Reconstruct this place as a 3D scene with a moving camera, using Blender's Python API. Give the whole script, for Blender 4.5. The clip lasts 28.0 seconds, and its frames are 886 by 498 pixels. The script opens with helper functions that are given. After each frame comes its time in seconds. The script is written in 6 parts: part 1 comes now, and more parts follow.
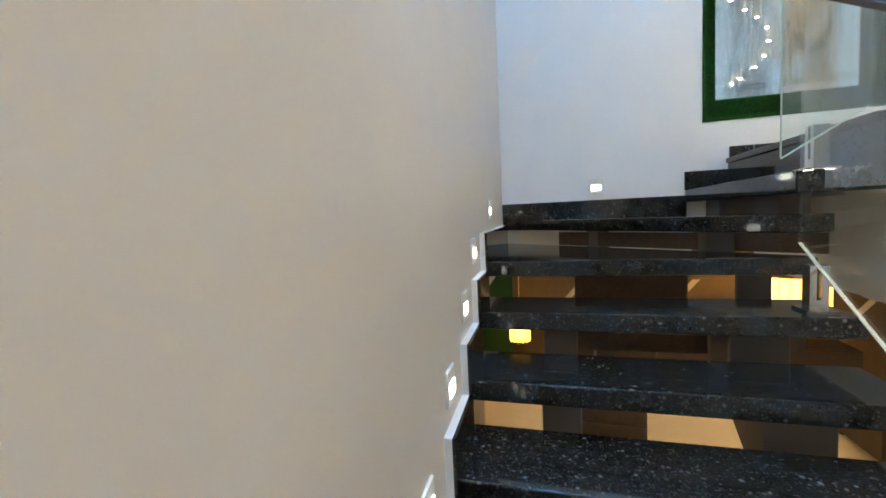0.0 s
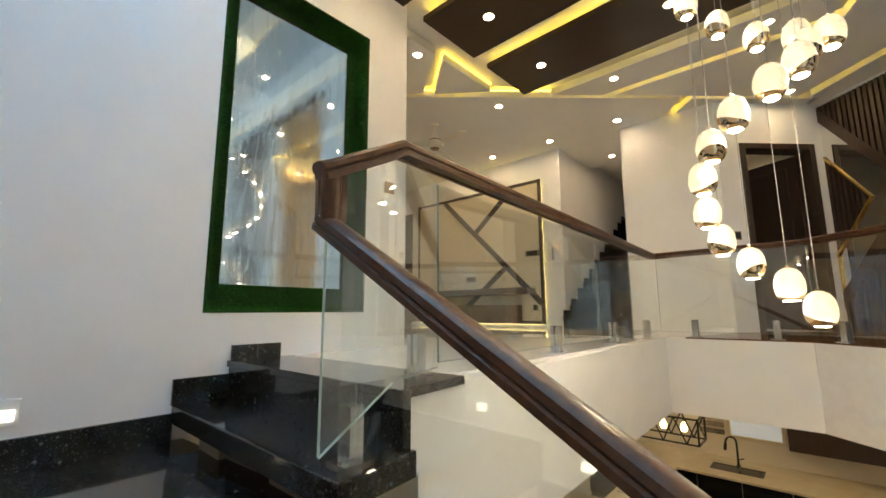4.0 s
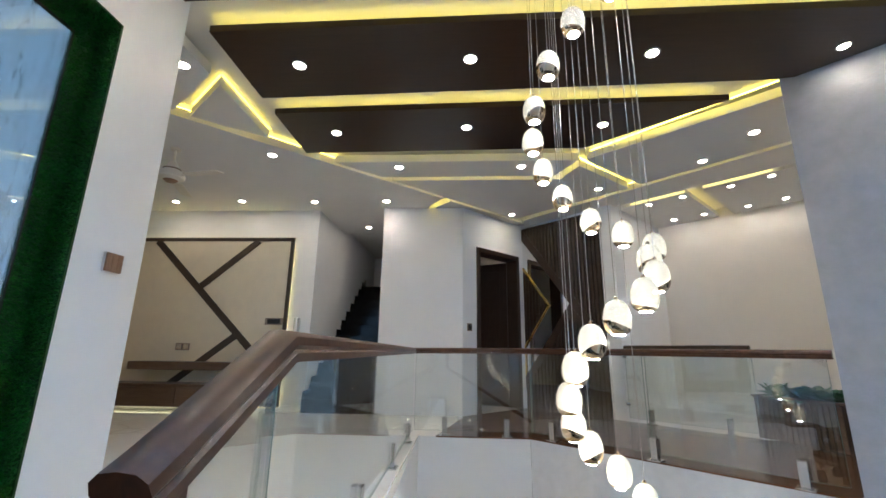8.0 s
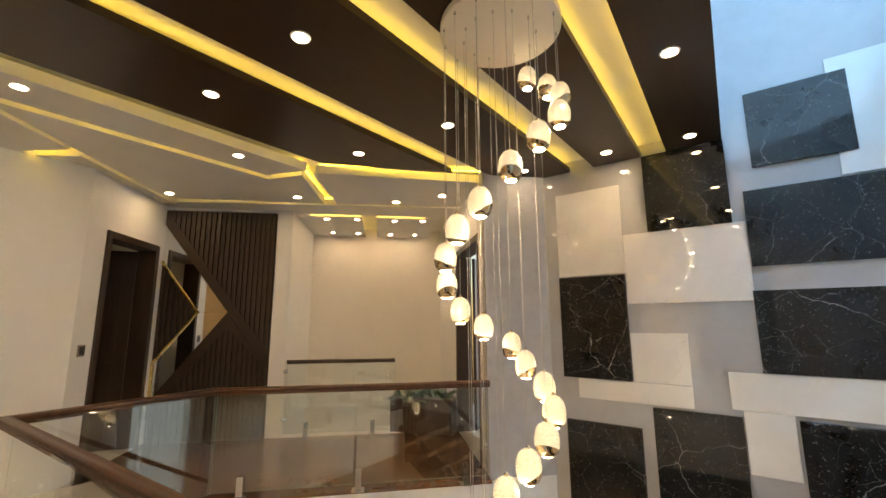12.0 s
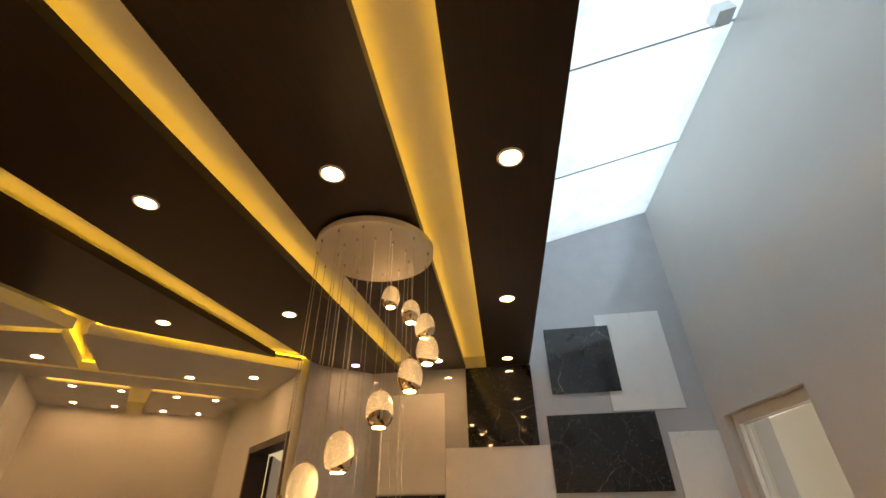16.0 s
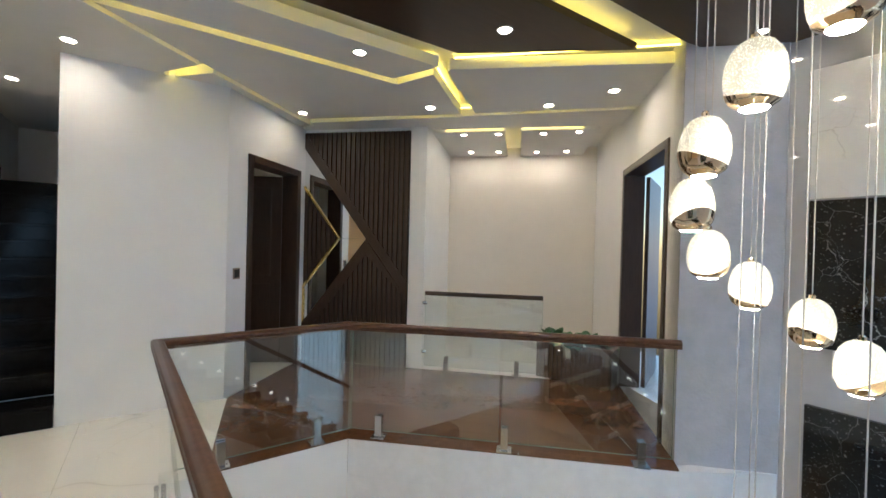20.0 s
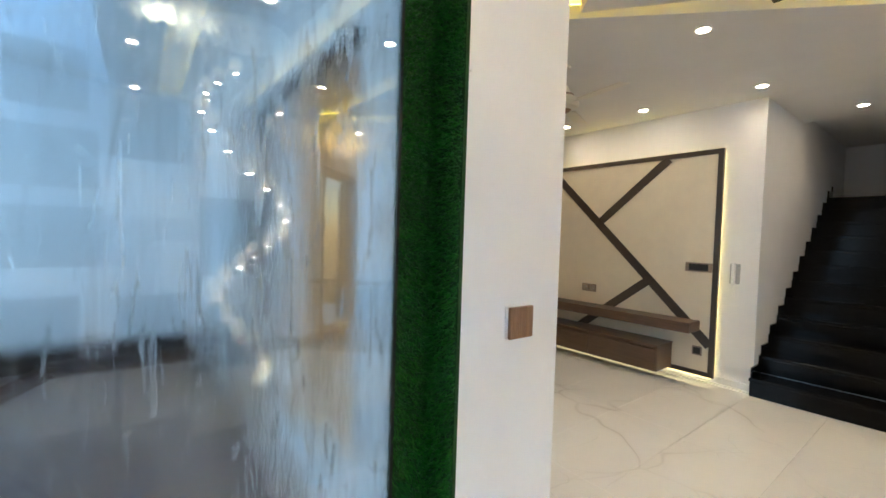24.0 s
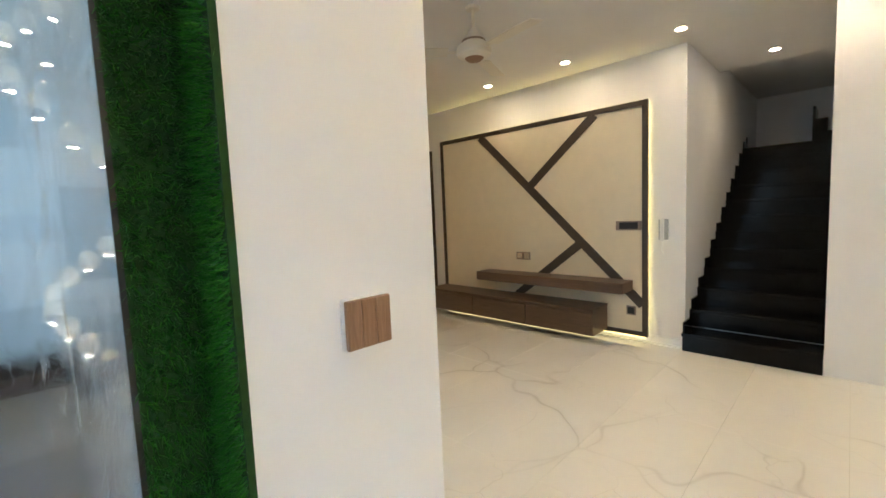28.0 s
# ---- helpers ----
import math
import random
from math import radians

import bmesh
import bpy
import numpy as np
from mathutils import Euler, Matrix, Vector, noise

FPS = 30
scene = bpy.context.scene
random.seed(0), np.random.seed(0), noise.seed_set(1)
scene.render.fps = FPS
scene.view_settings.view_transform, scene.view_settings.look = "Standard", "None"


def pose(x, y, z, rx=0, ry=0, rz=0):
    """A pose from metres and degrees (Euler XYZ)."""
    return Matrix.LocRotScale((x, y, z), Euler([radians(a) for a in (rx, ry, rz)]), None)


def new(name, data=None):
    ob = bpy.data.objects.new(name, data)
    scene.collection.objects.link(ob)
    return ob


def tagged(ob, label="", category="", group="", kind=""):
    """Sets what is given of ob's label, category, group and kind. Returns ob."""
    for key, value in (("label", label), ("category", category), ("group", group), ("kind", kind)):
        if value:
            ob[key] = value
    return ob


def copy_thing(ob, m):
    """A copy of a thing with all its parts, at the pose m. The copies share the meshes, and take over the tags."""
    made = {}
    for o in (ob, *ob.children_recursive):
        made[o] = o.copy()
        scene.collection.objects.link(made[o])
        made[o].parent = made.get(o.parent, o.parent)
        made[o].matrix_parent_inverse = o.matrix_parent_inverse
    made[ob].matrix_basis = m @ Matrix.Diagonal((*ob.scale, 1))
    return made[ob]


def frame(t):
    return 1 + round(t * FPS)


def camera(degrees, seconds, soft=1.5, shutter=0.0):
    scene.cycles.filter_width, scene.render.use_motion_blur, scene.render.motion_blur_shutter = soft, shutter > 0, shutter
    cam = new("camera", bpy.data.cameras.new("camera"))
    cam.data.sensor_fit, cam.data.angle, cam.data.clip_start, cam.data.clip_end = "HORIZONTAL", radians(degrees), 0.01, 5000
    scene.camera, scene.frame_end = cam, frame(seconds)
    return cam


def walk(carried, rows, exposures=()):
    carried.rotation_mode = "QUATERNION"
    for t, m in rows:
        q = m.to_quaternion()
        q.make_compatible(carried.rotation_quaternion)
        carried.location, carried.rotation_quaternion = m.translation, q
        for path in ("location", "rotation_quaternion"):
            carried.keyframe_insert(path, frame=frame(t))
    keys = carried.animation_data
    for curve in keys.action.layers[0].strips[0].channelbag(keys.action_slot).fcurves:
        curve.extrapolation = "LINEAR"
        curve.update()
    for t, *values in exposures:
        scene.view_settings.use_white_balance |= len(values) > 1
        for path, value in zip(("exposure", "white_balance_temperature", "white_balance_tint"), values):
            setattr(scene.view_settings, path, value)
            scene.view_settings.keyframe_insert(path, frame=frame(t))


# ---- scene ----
# The camera and its walk
cam = camera(93.6, 28.0, soft=1.6)
ROWS = [
    (0, 0.0581, 0.0398, -0.3220, 15.595, -4.262, 2.577),
    (0.5, 0.0516, 0.2740, -0.2397, 4.183, -3.936, 2.897),
    (1, 0.0761, 0.4584, -0.1630, -4.930, -3.785, 2.936),
    (1.5, 0.1104, 0.6145, -0.0321, -13.048, -3.407, 2.764),
    (2, 0.1210, 0.7727, 0.0750, -21.072, -2.491, 2.273),
    (2.5, 0.1346, 0.8612, 0.1647, -28.336, -0.274, 1.864),
    (3, 0.1599, 0.9076, 0.2116, -35.429, 2.490, 1.391),
    (3.5, 0.1938, 0.9137, 0.2382, -41.959, 5.536, 0.869),
    (4, 0.2055, 0.9047, 0.2672, -48.145, 8.590, 0.287),
    (4.5, 0.2130, 0.8802, 0.2962, -53.990, 11.450, -0.250),
    (6.5, 0.3568, 1.2453, 0.5815, -74.133, 16.048, -0.767),
    (7, 0.3578, 1.3779, 0.6789, -78.533, 15.555, -0.656),
    (7.5, 0.3876, 1.5173, 0.7801, -82.773, 14.767, -0.850),
    (8, 0.3931, 1.6434, 0.8597, -87.045, 13.774, -0.772),
    (8.5, 0.3747, 1.7964, 0.9741, -91.793, 12.783, -0.761),
    (9, 0.4343, 1.9554, 0.9976, -97.346, 11.770, -0.439),
    (9.5, 0.5223, 2.1184, 1.0578, -103.869, 11.033, -0.195),
    (10, 0.6586, 2.3092, 1.1253, -111.259, 10.438, 0.049),
    (10.5, 0.7801, 2.4952, 1.2551, -119.209, 9.909, 0.284),
    (11, 0.9880, 2.5808, 1.3103, -127.285, 9.570, 0.395),
    (11.5, 1.1629, 2.6825, 1.3976, -135.371, 9.445, 0.424),
    (12, 1.2651, 2.7781, 1.4781, -143.119, 9.645, 0.306),
    (12.5, 1.3737, 2.7753, 1.5231, -150.382, 10.219, 0.123),
    (13, 1.4637, 2.7264, 1.5885, -156.981, 11.512, -0.060),
    (13.5, 1.5223, 2.7254, 1.6480, -162.994, 13.715, -0.126),
    (15.5, 1.5344, 2.8488, 1.7839, -172.049, 29.291, 0.709),
    (16, 1.5229, 2.8593, 1.7974, -170.155, 31.826, 0.755),
    (16.5, 1.5163, 2.8302, 1.8001, -165.136, 30.079, 0.091),
    (17, 1.5547, 2.7465, 1.7565, -158.956, 24.560, -0.804),
    (17.5, 1.6702, 2.6616, 1.6921, -153.706, 17.829, -1.128),
    (18, 1.7984, 2.5758, 1.6409, -148.966, 11.833, -1.310),
    (18.5, 1.8926, 2.5062, 1.5827, -144.125, 6.774, -1.282),
    (19, 1.9265, 2.3924, 1.5508, -138.601, 2.980, -1.292),
    (19.5, 1.9497, 2.2926, 1.5435, -132.207, 0.703, -1.390),
    (20, 1.9648, 2.2439, 1.5299, -124.645, -0.476, -1.431),
    (20.5, 1.9662, 2.2543, 1.5169, -116.265, -0.876, -1.649),
    (22.5, 1.6561, 2.5693, 1.5234, -73.058, -1.329, -2.555),
    (23, 1.5578, 2.6155, 1.5208, -60.590, -1.738, -2.591),
    (23.5, 1.4890, 2.6115, 1.5137, -48.515, -2.062, -2.381),
    (24, 1.4269, 2.6052, 1.5143, -38.089, -1.896, -1.786),
    (24.5, 1.3718, 2.5935, 1.5211, -29.856, -0.833, -0.916),
    (25, 1.3365, 2.5807, 1.5447, -24.069, 1.210, 0.063),
    (25.5, 1.3347, 2.5643, 1.5723, -20.278, 4.024, 1.230),
    (26, 1.3511, 2.5499, 1.6066, -18.286, 6.895, 2.427),
    (26.5, 1.3715, 2.5446, 1.6314, -18.127, 8.733, 3.393),
    (27, 1.4261, 2.5677, 1.6029, -22.517, 5.825, 4.081),
    (27.5, 1.6167, 2.6397, 1.5150, -33.912, -0.247, 3.751),
    (28, 1.9091, 2.7645, 1.4663, -45.663, -4.934, 2.416),
]
EXPOSURES = [
    (0.0, 1.15, 5900, 3), (2.0, 1.24, 6100, 4), (3.0, 1.05, 6700, 4), (4.0, 0.77, 6900, 5), (6.5, 0.45, 5500, 6), (8.0, 0.52, 5000, 6), (10.0, 0.65, 4900, 5), (11.0, 0.62, 5100, 6), (12.0, 0.48, 7700, 11), (13.0, 0.34, 9300, 17), (15.5, -0.4, 13500, 25), (17.0, -0.05, 12400, 24), (18.0, 0.3, 7200, 9), (19.0, 0.57, 5300, 5), (20.5, 0.7, 5200, 5), (23.0, 0.9, 5100, 6), (24.0, 0.92, 5600, 6), (25.0, 0.9, 6500, 7), (26.0, 0.66, 7700, 8), (27.0, 0.66, 8600, 8), (28.0, 1.0, 6000, 5),
]
walk(cam, [(t, pose(x, y, z, 90 + pitch, roll, yaw)) for t, x, y, z, yaw, pitch, roll in ROWS], EXPOSURES)

# World and daylight: a late, clear sky over the skylight
world = bpy.data.worlds.new("evening_sky")
scene.world = world
world.use_nodes = True
wn, wl = world.node_tree.nodes, world.node_tree.links
sky = wn.new("ShaderNodeTexSky")
sky.sky_type, sky.sun_disc = "NISHITA", False
sky.sun_elevation, sky.sun_rotation = radians(12), radians(200)
wn["Background"].inputs["Strength"].default_value = 0.12
wl.new(sky.outputs["Color"], wn["Background"].inputs["Color"])


def lamp(name, m, size_x, size_y, power, color):
    data = bpy.data.lights.new(name, "AREA")
    data.shape, data.size, data.size_y, data.energy, data.color = "RECTANGLE", size_x, size_y, power, color
    ob = new(name, data)
    ob.matrix_world = m
    return ob


SKY_BLUE = (0.27, 0.61, 1.0)
# Daylight over the skylight panes and outside the tall west window
lamp("skylight_daylight", pose(0.4, 1.0, 5.6, 0, 0, 0), 2.4, 5.4, 250, SKY_BLUE)
lamp("window_daylight", pose(-0.75, -0.66, -0.25, 0, -90, 0), 5.2, 1.1, 8, (0.72, 0.86, 1.0))


lamp("room_window_daylight", pose(-0.85, 6.2, 1.7, 0, -90, 0), 1.5, 3.6, 26, (0.60, 0.83, 1.0))
# stands in for an unseen window assumed above the upper stairs
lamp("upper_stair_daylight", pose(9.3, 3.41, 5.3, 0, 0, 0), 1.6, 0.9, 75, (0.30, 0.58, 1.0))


# ---- materials ----
def nodes_of(name):
    m = bpy.data.materials.new(name)
    m.use_nodes = True
    n, l = m.node_tree.nodes, m.node_tree.links
    return m, n, l, n["Principled BSDF"]


def noise_tex(n, l, scale, detail=4.0, distortion=0.0, stretch=None, rough=0.55):
    co = n.new("ShaderNodeTexCoord")
    tex = n.new("ShaderNodeTexNoise")
    tex.inputs["Scale"].default_value, tex.inputs["Detail"].default_value = scale, detail
    tex.inputs["Distortion"].default_value, tex.inputs["Roughness"].default_value = distortion, rough
    mp = n.new("ShaderNodeMapping")
    if stretch:
        mp.inputs["Scale"].default_value = stretch
    geo = n.new("ShaderNodeNewGeometry")
    l.new(geo.outputs["Position"], mp.inputs["Vector"])
    l.new(mp.outputs["Vector"], tex.inputs["Vector"])
    return tex


def ramp(n, l, source, stops):
    r = n.new("ShaderNodeValToRGB")
    els = r.color_ramp.elements
    while len(els) < len(stops):
        els.new(0.5)
    for e, (at, c) in zip(els, stops):
        e.position, e.color = at, (*c, 1) if len(c) == 3 else c
    l.new(source, r.inputs["Fac"])
    return r


def bumped(n, l, bsdf, height, strength, distance=0.01):
    b = n.new("ShaderNodeBump")
    b.inputs["Strength"].default_value, b.inputs["Distance"].default_value = strength, distance
    l.new(height, b.inputs["Height"])
    l.new(b.outputs["Normal"], bsdf.inputs["Normal"])


def plain(name, c, rough=0.5, metal=0.0, vary=0.06, scale=3.0, bump=0.05, fine=120.0, stretch=None):
    """Paint, plaster, metal: a base colour with slow and fine variation."""
    m, n, l, b = nodes_of(name)
    tex = noise_tex(n, l, scale, 5, 0.2, stretch)
    lo, hi = [max(0, v * (1 - vary)) for v in c], [min(1, v * (1 + vary)) for v in c]
    r = ramp(n, l, tex.outputs["Fac"], [(0.3, lo), (0.7, hi)])
    l.new(r.outputs["Color"], b.inputs["Base Color"])
    b.inputs["Roughness"].default_value, b.inputs["Metallic"].default_value = rough, metal
    if bump:
        t2 = noise_tex(n, l, fine, 3, 0, stretch)
        bumped(n, l, b, t2.outputs["Fac"], bump, 0.004)
    return m


def wood(name, c1, c2, rough=0.35, stretch=(1, 1, 14), scale=6.0, coat=0.0, random=0.0):
    m, n, l, b = nodes_of(name)
    tex = noise_tex(n, l, scale, 8, 1.2, stretch, 0.65)
    r = ramp(n, l, tex.outputs["Fac"], [(0.28, c1), (0.72, c2)])
    out = r.outputs["Color"]
    if random:
        info, hsv = n.new("ShaderNodeObjectInfo"), n.new("ShaderNodeHueSaturation")
        mr = n.new("ShaderNodeMapRange")
        mr.inputs["To Min"].default_value, mr.inputs["To Max"].default_value = 1 - random, 1 + random
        l.new(info.outputs["Random"], mr.inputs["Value"])
        l.new(mr.outputs["Result"], hsv.inputs["Value"])
        l.new(out, hsv.inputs["Color"])
        out = hsv.outputs["Color"]
    l.new(out, b.inputs["Base Color"])
    b.inputs["Roughness"].default_value, b.inputs["Coat Weight"].default_value = rough, coat
    b.inputs["Coat Roughness"].default_value = 0.12
    bumped(n, l, b, tex.outputs["Fac"], 0.12, 0.004)
    return m


def mixed(n, l, factor, a, colour):
    mix = n.new("ShaderNodeMix")
    mix.data_type = "RGBA"
    l.new(factor, mix.inputs["Factor"])
    l.new(a, mix.inputs["A"])
    mix.inputs["B"].default_value = (*colour, 1)
    return mix.outputs["Result"]


def times(n, l, a, b):
    mul = n.new("ShaderNodeMath")
    mul.operation = "MULTIPLY"
    l.new(a, mul.inputs[0])
    l.new(b, mul.inputs[1])
    return mul.outputs[0]


def warped(n, l, scale, amount, detail=4):
    """World position pushed about by noise."""
    geo, add = n.new("ShaderNodeNewGeometry"), n.new("ShaderNodeVectorMath")
    warp = noise_tex(n, l, scale, detail)
    add.operation = "MULTIPLY_ADD"
    l.new(warp.outputs["Color"], add.inputs[0])
    add.inputs[1].default_value = (amount,) * 3
    l.new(geo.outputs["Position"], add.inputs[2])
    return add.outputs["Vector"]


def marble(name, base, cloud, vein, scale, width, rough, flecks=None, vein_amount=1.0, keep=0.5, halo=0.0, jag=7, push=0.85):
    """Polished stone: soft clouds, crack-like veins that come and go and, where given, small crystal flecks."""
    m, n, l, b = nodes_of(name)
    soft = noise_tex(n, l, scale * 1.5, 6, 0.6)
    out = ramp(n, l, soft.outputs["Fac"], [(0.3, base), (0.75, cloud)]).outputs["Color"]
    for k, (grow, thin, strength) in enumerate(((1.0, 1.0, 1.0), (2.3, 0.6, 0.55))):
        cracks = n.new("ShaderNodeTexVoronoi")
        cracks.feature = "DISTANCE_TO_EDGE"
        cracks.inputs["Scale"].default_value = scale * grow
        l.new(warped(n, l, scale * grow * 1.3, push / (scale * grow), jag), cracks.inputs["Vector"])
        v = ramp(n, l, cracks.outputs["Distance"], [(0.0, (vein_amount * strength,) * 3), (width * thin, (0, 0, 0))])
        gate = noise_tex(n, l, scale * grow * 0.9 + 0.13 * k, 3)
        g = ramp(n, l, gate.outputs["Fac"], [(keep - 0.03, (0, 0, 0)), (keep + 0.14, (1, 1, 1))])
        out = mixed(n, l, times(n, l, v.outputs["Color"], g.outputs["Color"]), out, vein)
        if halo and not k:
            h = ramp(n, l, cracks.outputs["Distance"], [(0.0, (halo,) * 3), (width * 5, (0, 0, 0))])
            out = mixed(n, l, times(n, l, h.outputs["Color"], g.outputs["Color"]), out, vein)
    if flecks:
        size, amount, colour = flecks
        vo = n.new("ShaderNodeTexVoronoi")
        vo.inputs["Scale"].default_value = size
        l.new(warped(n, l, size * 0.45, 2.2 / size, 4), vo.inputs["Vector"])
        f = ramp(n, l, vo.outputs["Color"], [(amount, (0, 0, 0)), (min(1.0, amount + 0.3), (1, 1, 1))])
        edge = ramp(n, l, vo.outputs["Distance"], [(0.2, (1, 1, 1)), (0.55, (0, 0, 0))])
        out = mixed(n, l, times(n, l, f.outputs["Color"], edge.outputs["Color"]), out, colour)
    l.new(out, b.inputs["Base Color"])
    b.inputs["Roughness"].default_value = rough
    return m


def granite(name):
    """Polished black granite: dark ground, grey crystals of two sizes, a few pale chips."""
    m, n, l, b = nodes_of(name)
    soft = noise_tex(n, l, 14, 6, 0.4)
    out = ramp(n, l, soft.outputs["Fac"], [(0.3, (0.009, 0.010, 0.011)), (0.75, (0.021, 0.023, 0.025))]).outputs["Color"]
    for size, first, last, colour in ((95, 0.45, 0.92, (0.070, 0.078, 0.086)), (210, 0.45, 0.9, (0.045, 0.050, 0.055)), (60, 0.88, 0.98, (0.135, 0.146, 0.157))):
        cells = n.new("ShaderNodeTexVoronoi")
        cells.inputs["Scale"].default_value = size
        l.new(warped(n, l, size * 0.5, 1.1 / size, 3), cells.inputs["Vector"])
        split = n.new("ShaderNodeSeparateColor")
        l.new(cells.outputs["Color"], split.inputs["Color"])
        pick = ramp(n, l, split.outputs["Red"], [(first, (0, 0, 0)), (last, (1, 1, 1))])
        inside = ramp(n, l, cells.outputs["Distance"], [(0.15, (1, 1, 1)), (0.50, (0, 0, 0))])
        out = mixed(n, l, times(n, l, pick.outputs["Color"], inside.outputs["Color"]), out, colour)
    l.new(out, b.inputs["Base Color"])
    b.inputs["Roughness"].default_value = 0.07
    return m


def glowing(name, c, strength):
    m, n, l, b = nodes_of(name)
    b.inputs["Base Color"].default_value = (*c, 1)
    b.inputs["Emission Color"].default_value = (*c, 1)
    b.inputs["Emission Strength"].default_value = strength
    return m


def pane(name, tint, gloss=1.0, rough=0.0):
    """Thin clear glass: see-through with a mirror sheen at glancing angles."""
    m, n, l, b = nodes_of(name)
    n.remove(b)
    tr, gl, lw, mx = (n.new("ShaderNode" + k) for k in ("BsdfTransparent", "BsdfGlossy", "LayerWeight", "MixShader"))
    tr.inputs["Color"].default_value = (*tint, 1)
    gl.inputs["Roughness"].default_value = rough
    gl.inputs["Color"].default_value = (gloss, gloss, gloss, 1)
    pw, ml = n.new("ShaderNodeMath"), n.new("ShaderNodeMath")
    pw.operation, ml.operation = "POWER", "MULTIPLY_ADD"
    pw.inputs[1].default_value = 4.5
    ml.inputs[1].default_value, ml.inputs[2].default_value = 0.75, 0.10
    lw.inputs["Blend"].default_value = 0.5
    l.new(lw.outputs["Facing"], pw.inputs[0])
    l.new(pw.outputs[0], ml.inputs[0])
    l.new(ml.outputs[0], mx.inputs["Fac"])
    l.new(tr.outputs["BSDF"], mx.inputs[1])
    l.new(gl.outputs["BSDF"], mx.inputs[2])
    l.new(mx.outputs["Shader"], n["Material Output"].inputs["Surface"])
    return m


WHITE = plain("white_wall_paint", (0.82, 0.82, 0.83), 0.45, vary=0.02, bump=0.06, fine=220)
CREAM = plain("cream_wall_paint", (0.74, 0.67, 0.57), 0.5, vary=0.02, bump=0.06, fine=220)
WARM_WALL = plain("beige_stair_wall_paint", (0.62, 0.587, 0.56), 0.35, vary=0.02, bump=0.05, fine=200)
GREY_PLASTER = plain("grey_textured_plaster", (0.44, 0.45, 0.49), 0.55, vary=0.07, scale=9, bump=0.5, fine=45)
# the grey plaster lightened to carry daylight on the lobby floor edge
DAYLIT_PLASTER = plain("daylit_blue_grey_plaster", (0.74, 0.75, 0.78), 0.55, vary=0.05, scale=9, bump=0.35, fine=45)
GREY_TILE = plain("polished_grey_wall_tile", (0.46, 0.47, 0.50), 0.03, vary=0.05, scale=5, bump=0.0)
CEILING = plain("white_ceiling_paint", (0.74, 0.73, 0.72), 0.6, vary=0.02, bump=0.03)
DARK_LAMINATE = wood("dark_brown_ceiling_laminate", (0.023, 0.011, 0.0056), (0.042, 0.021, 0.0105), 0.34, (9, 0.5, 9), 5)
DARK_WOOD = wood("dark_stained_wood", (0.022, 0.013, 0.009), (0.055, 0.032, 0.021), 0.38, (10, 10, 0.7), 6)
SLAT_WOOD = wood("dark_oak_slat_wood", (0.023, 0.0135, 0.0085), (0.058, 0.035, 0.022), 0.42, (10, 10, 0.6), 6)
CONSOLE_WOOD = wood("brown_veneer", (0.075, 0.045, 0.028), (0.15, 0.095, 0.06), 0.4, (9, 0.7, 9), 5)
RAIL_WOOD = wood("varnished_walnut_handrail", (0.040, 0.017, 0.009), (0.105, 0.046, 0.024), 0.34, (2, 2, 2), 9, coat=0.08)
RAIL_WOOD.node_tree.nodes["Principled BSDF"].inputs["Specular IOR Level"].default_value = 0.35
FLOOR_WOOD = wood("reddish_brown_wood_tile", (0.090, 0.042, 0.020), (0.150, 0.070, 0.034), 0.16, (3, 3, 3), 5, random=0.13)
SWITCH_WOOD = wood("light_brown_switch_wood", (0.20, 0.11, 0.06), (0.32, 0.19, 0.11), 0.45, (30, 30, 2), 5)
FLOOR_MARBLE = marble("white_marble_floor", (0.86, 0.855, 0.84), (0.92, 0.915, 0.90), (0.40, 0.37, 0.34), 0.85, 0.012, 0.04, vein_amount=0.42, keep=0.47, halo=0.09, jag=2, push=0.7)
WHITE_MARBLE = marble("white_marble_slab", (0.78, 0.78, 0.78), (0.85, 0.85, 0.85), (0.42, 0.41, 0.40), 2.0, 0.010, 0.025, vein_amount=0.5, keep=0.56)
BLACK_MARBLE = marble("black_marble_slab", (0.009, 0.010, 0.011), (0.024, 0.026, 0.028), (0.55, 0.56, 0.56), 1.7, 0.0042, 0.03, flecks=(78, 0.67, (0.18, 0.18, 0.178)), vein_amount=0.8, keep=0.45, jag=6, push=0.55)
GRANITE = granite("black_granite")
PLAIN_BLACK = marble("black_granite_upper_stair", (0.004, 0.004, 0.0045), (0.008, 0.008, 0.009), (0.02, 0.02, 0.022), 6, 0.004, 0.17, flecks=(90, 0.8, (0.016, 0.016, 0.018)))
PLAIN_BLACK.node_tree.nodes["Principled BSDF"].inputs["Specular IOR Level"].default_value = 0.12
WHITE_MARBLE.node_tree.nodes["Principled BSDF"].inputs["IOR"].default_value = 2.1
GREY_TILE.node_tree.nodes["Principled BSDF"].inputs["IOR"].default_value = 1.9
FLOOR_MARBLE.node_tree.nodes["Principled BSDF"].inputs["IOR"].default_value = 1.75
CABLE = plain("pale_cable_sheath", (0.42, 0.40, 0.37), 0.5, 0.0, 0.03, 20, 0.0)
STEEL = plain("brushed_steel", (0.62, 0.62, 0.61), 0.22, 1.0, 0.05, 40, 0.03, 200, (1, 1, 0.05))
CHROME = plain("polished_chrome", (0.75, 0.73, 0.70), 0.06, 1.0, 0.02, 5, 0.0)
BRASS = plain("polished_brass_strip", (0.80, 0.58, 0.20), 0.2, 1.0, 0.03, 8, 0.0)
BLACK_METAL = plain("matt_black_metal", (0.02, 0.02, 0.02), 0.45, 0.3, 0.1, 20, 0.02)
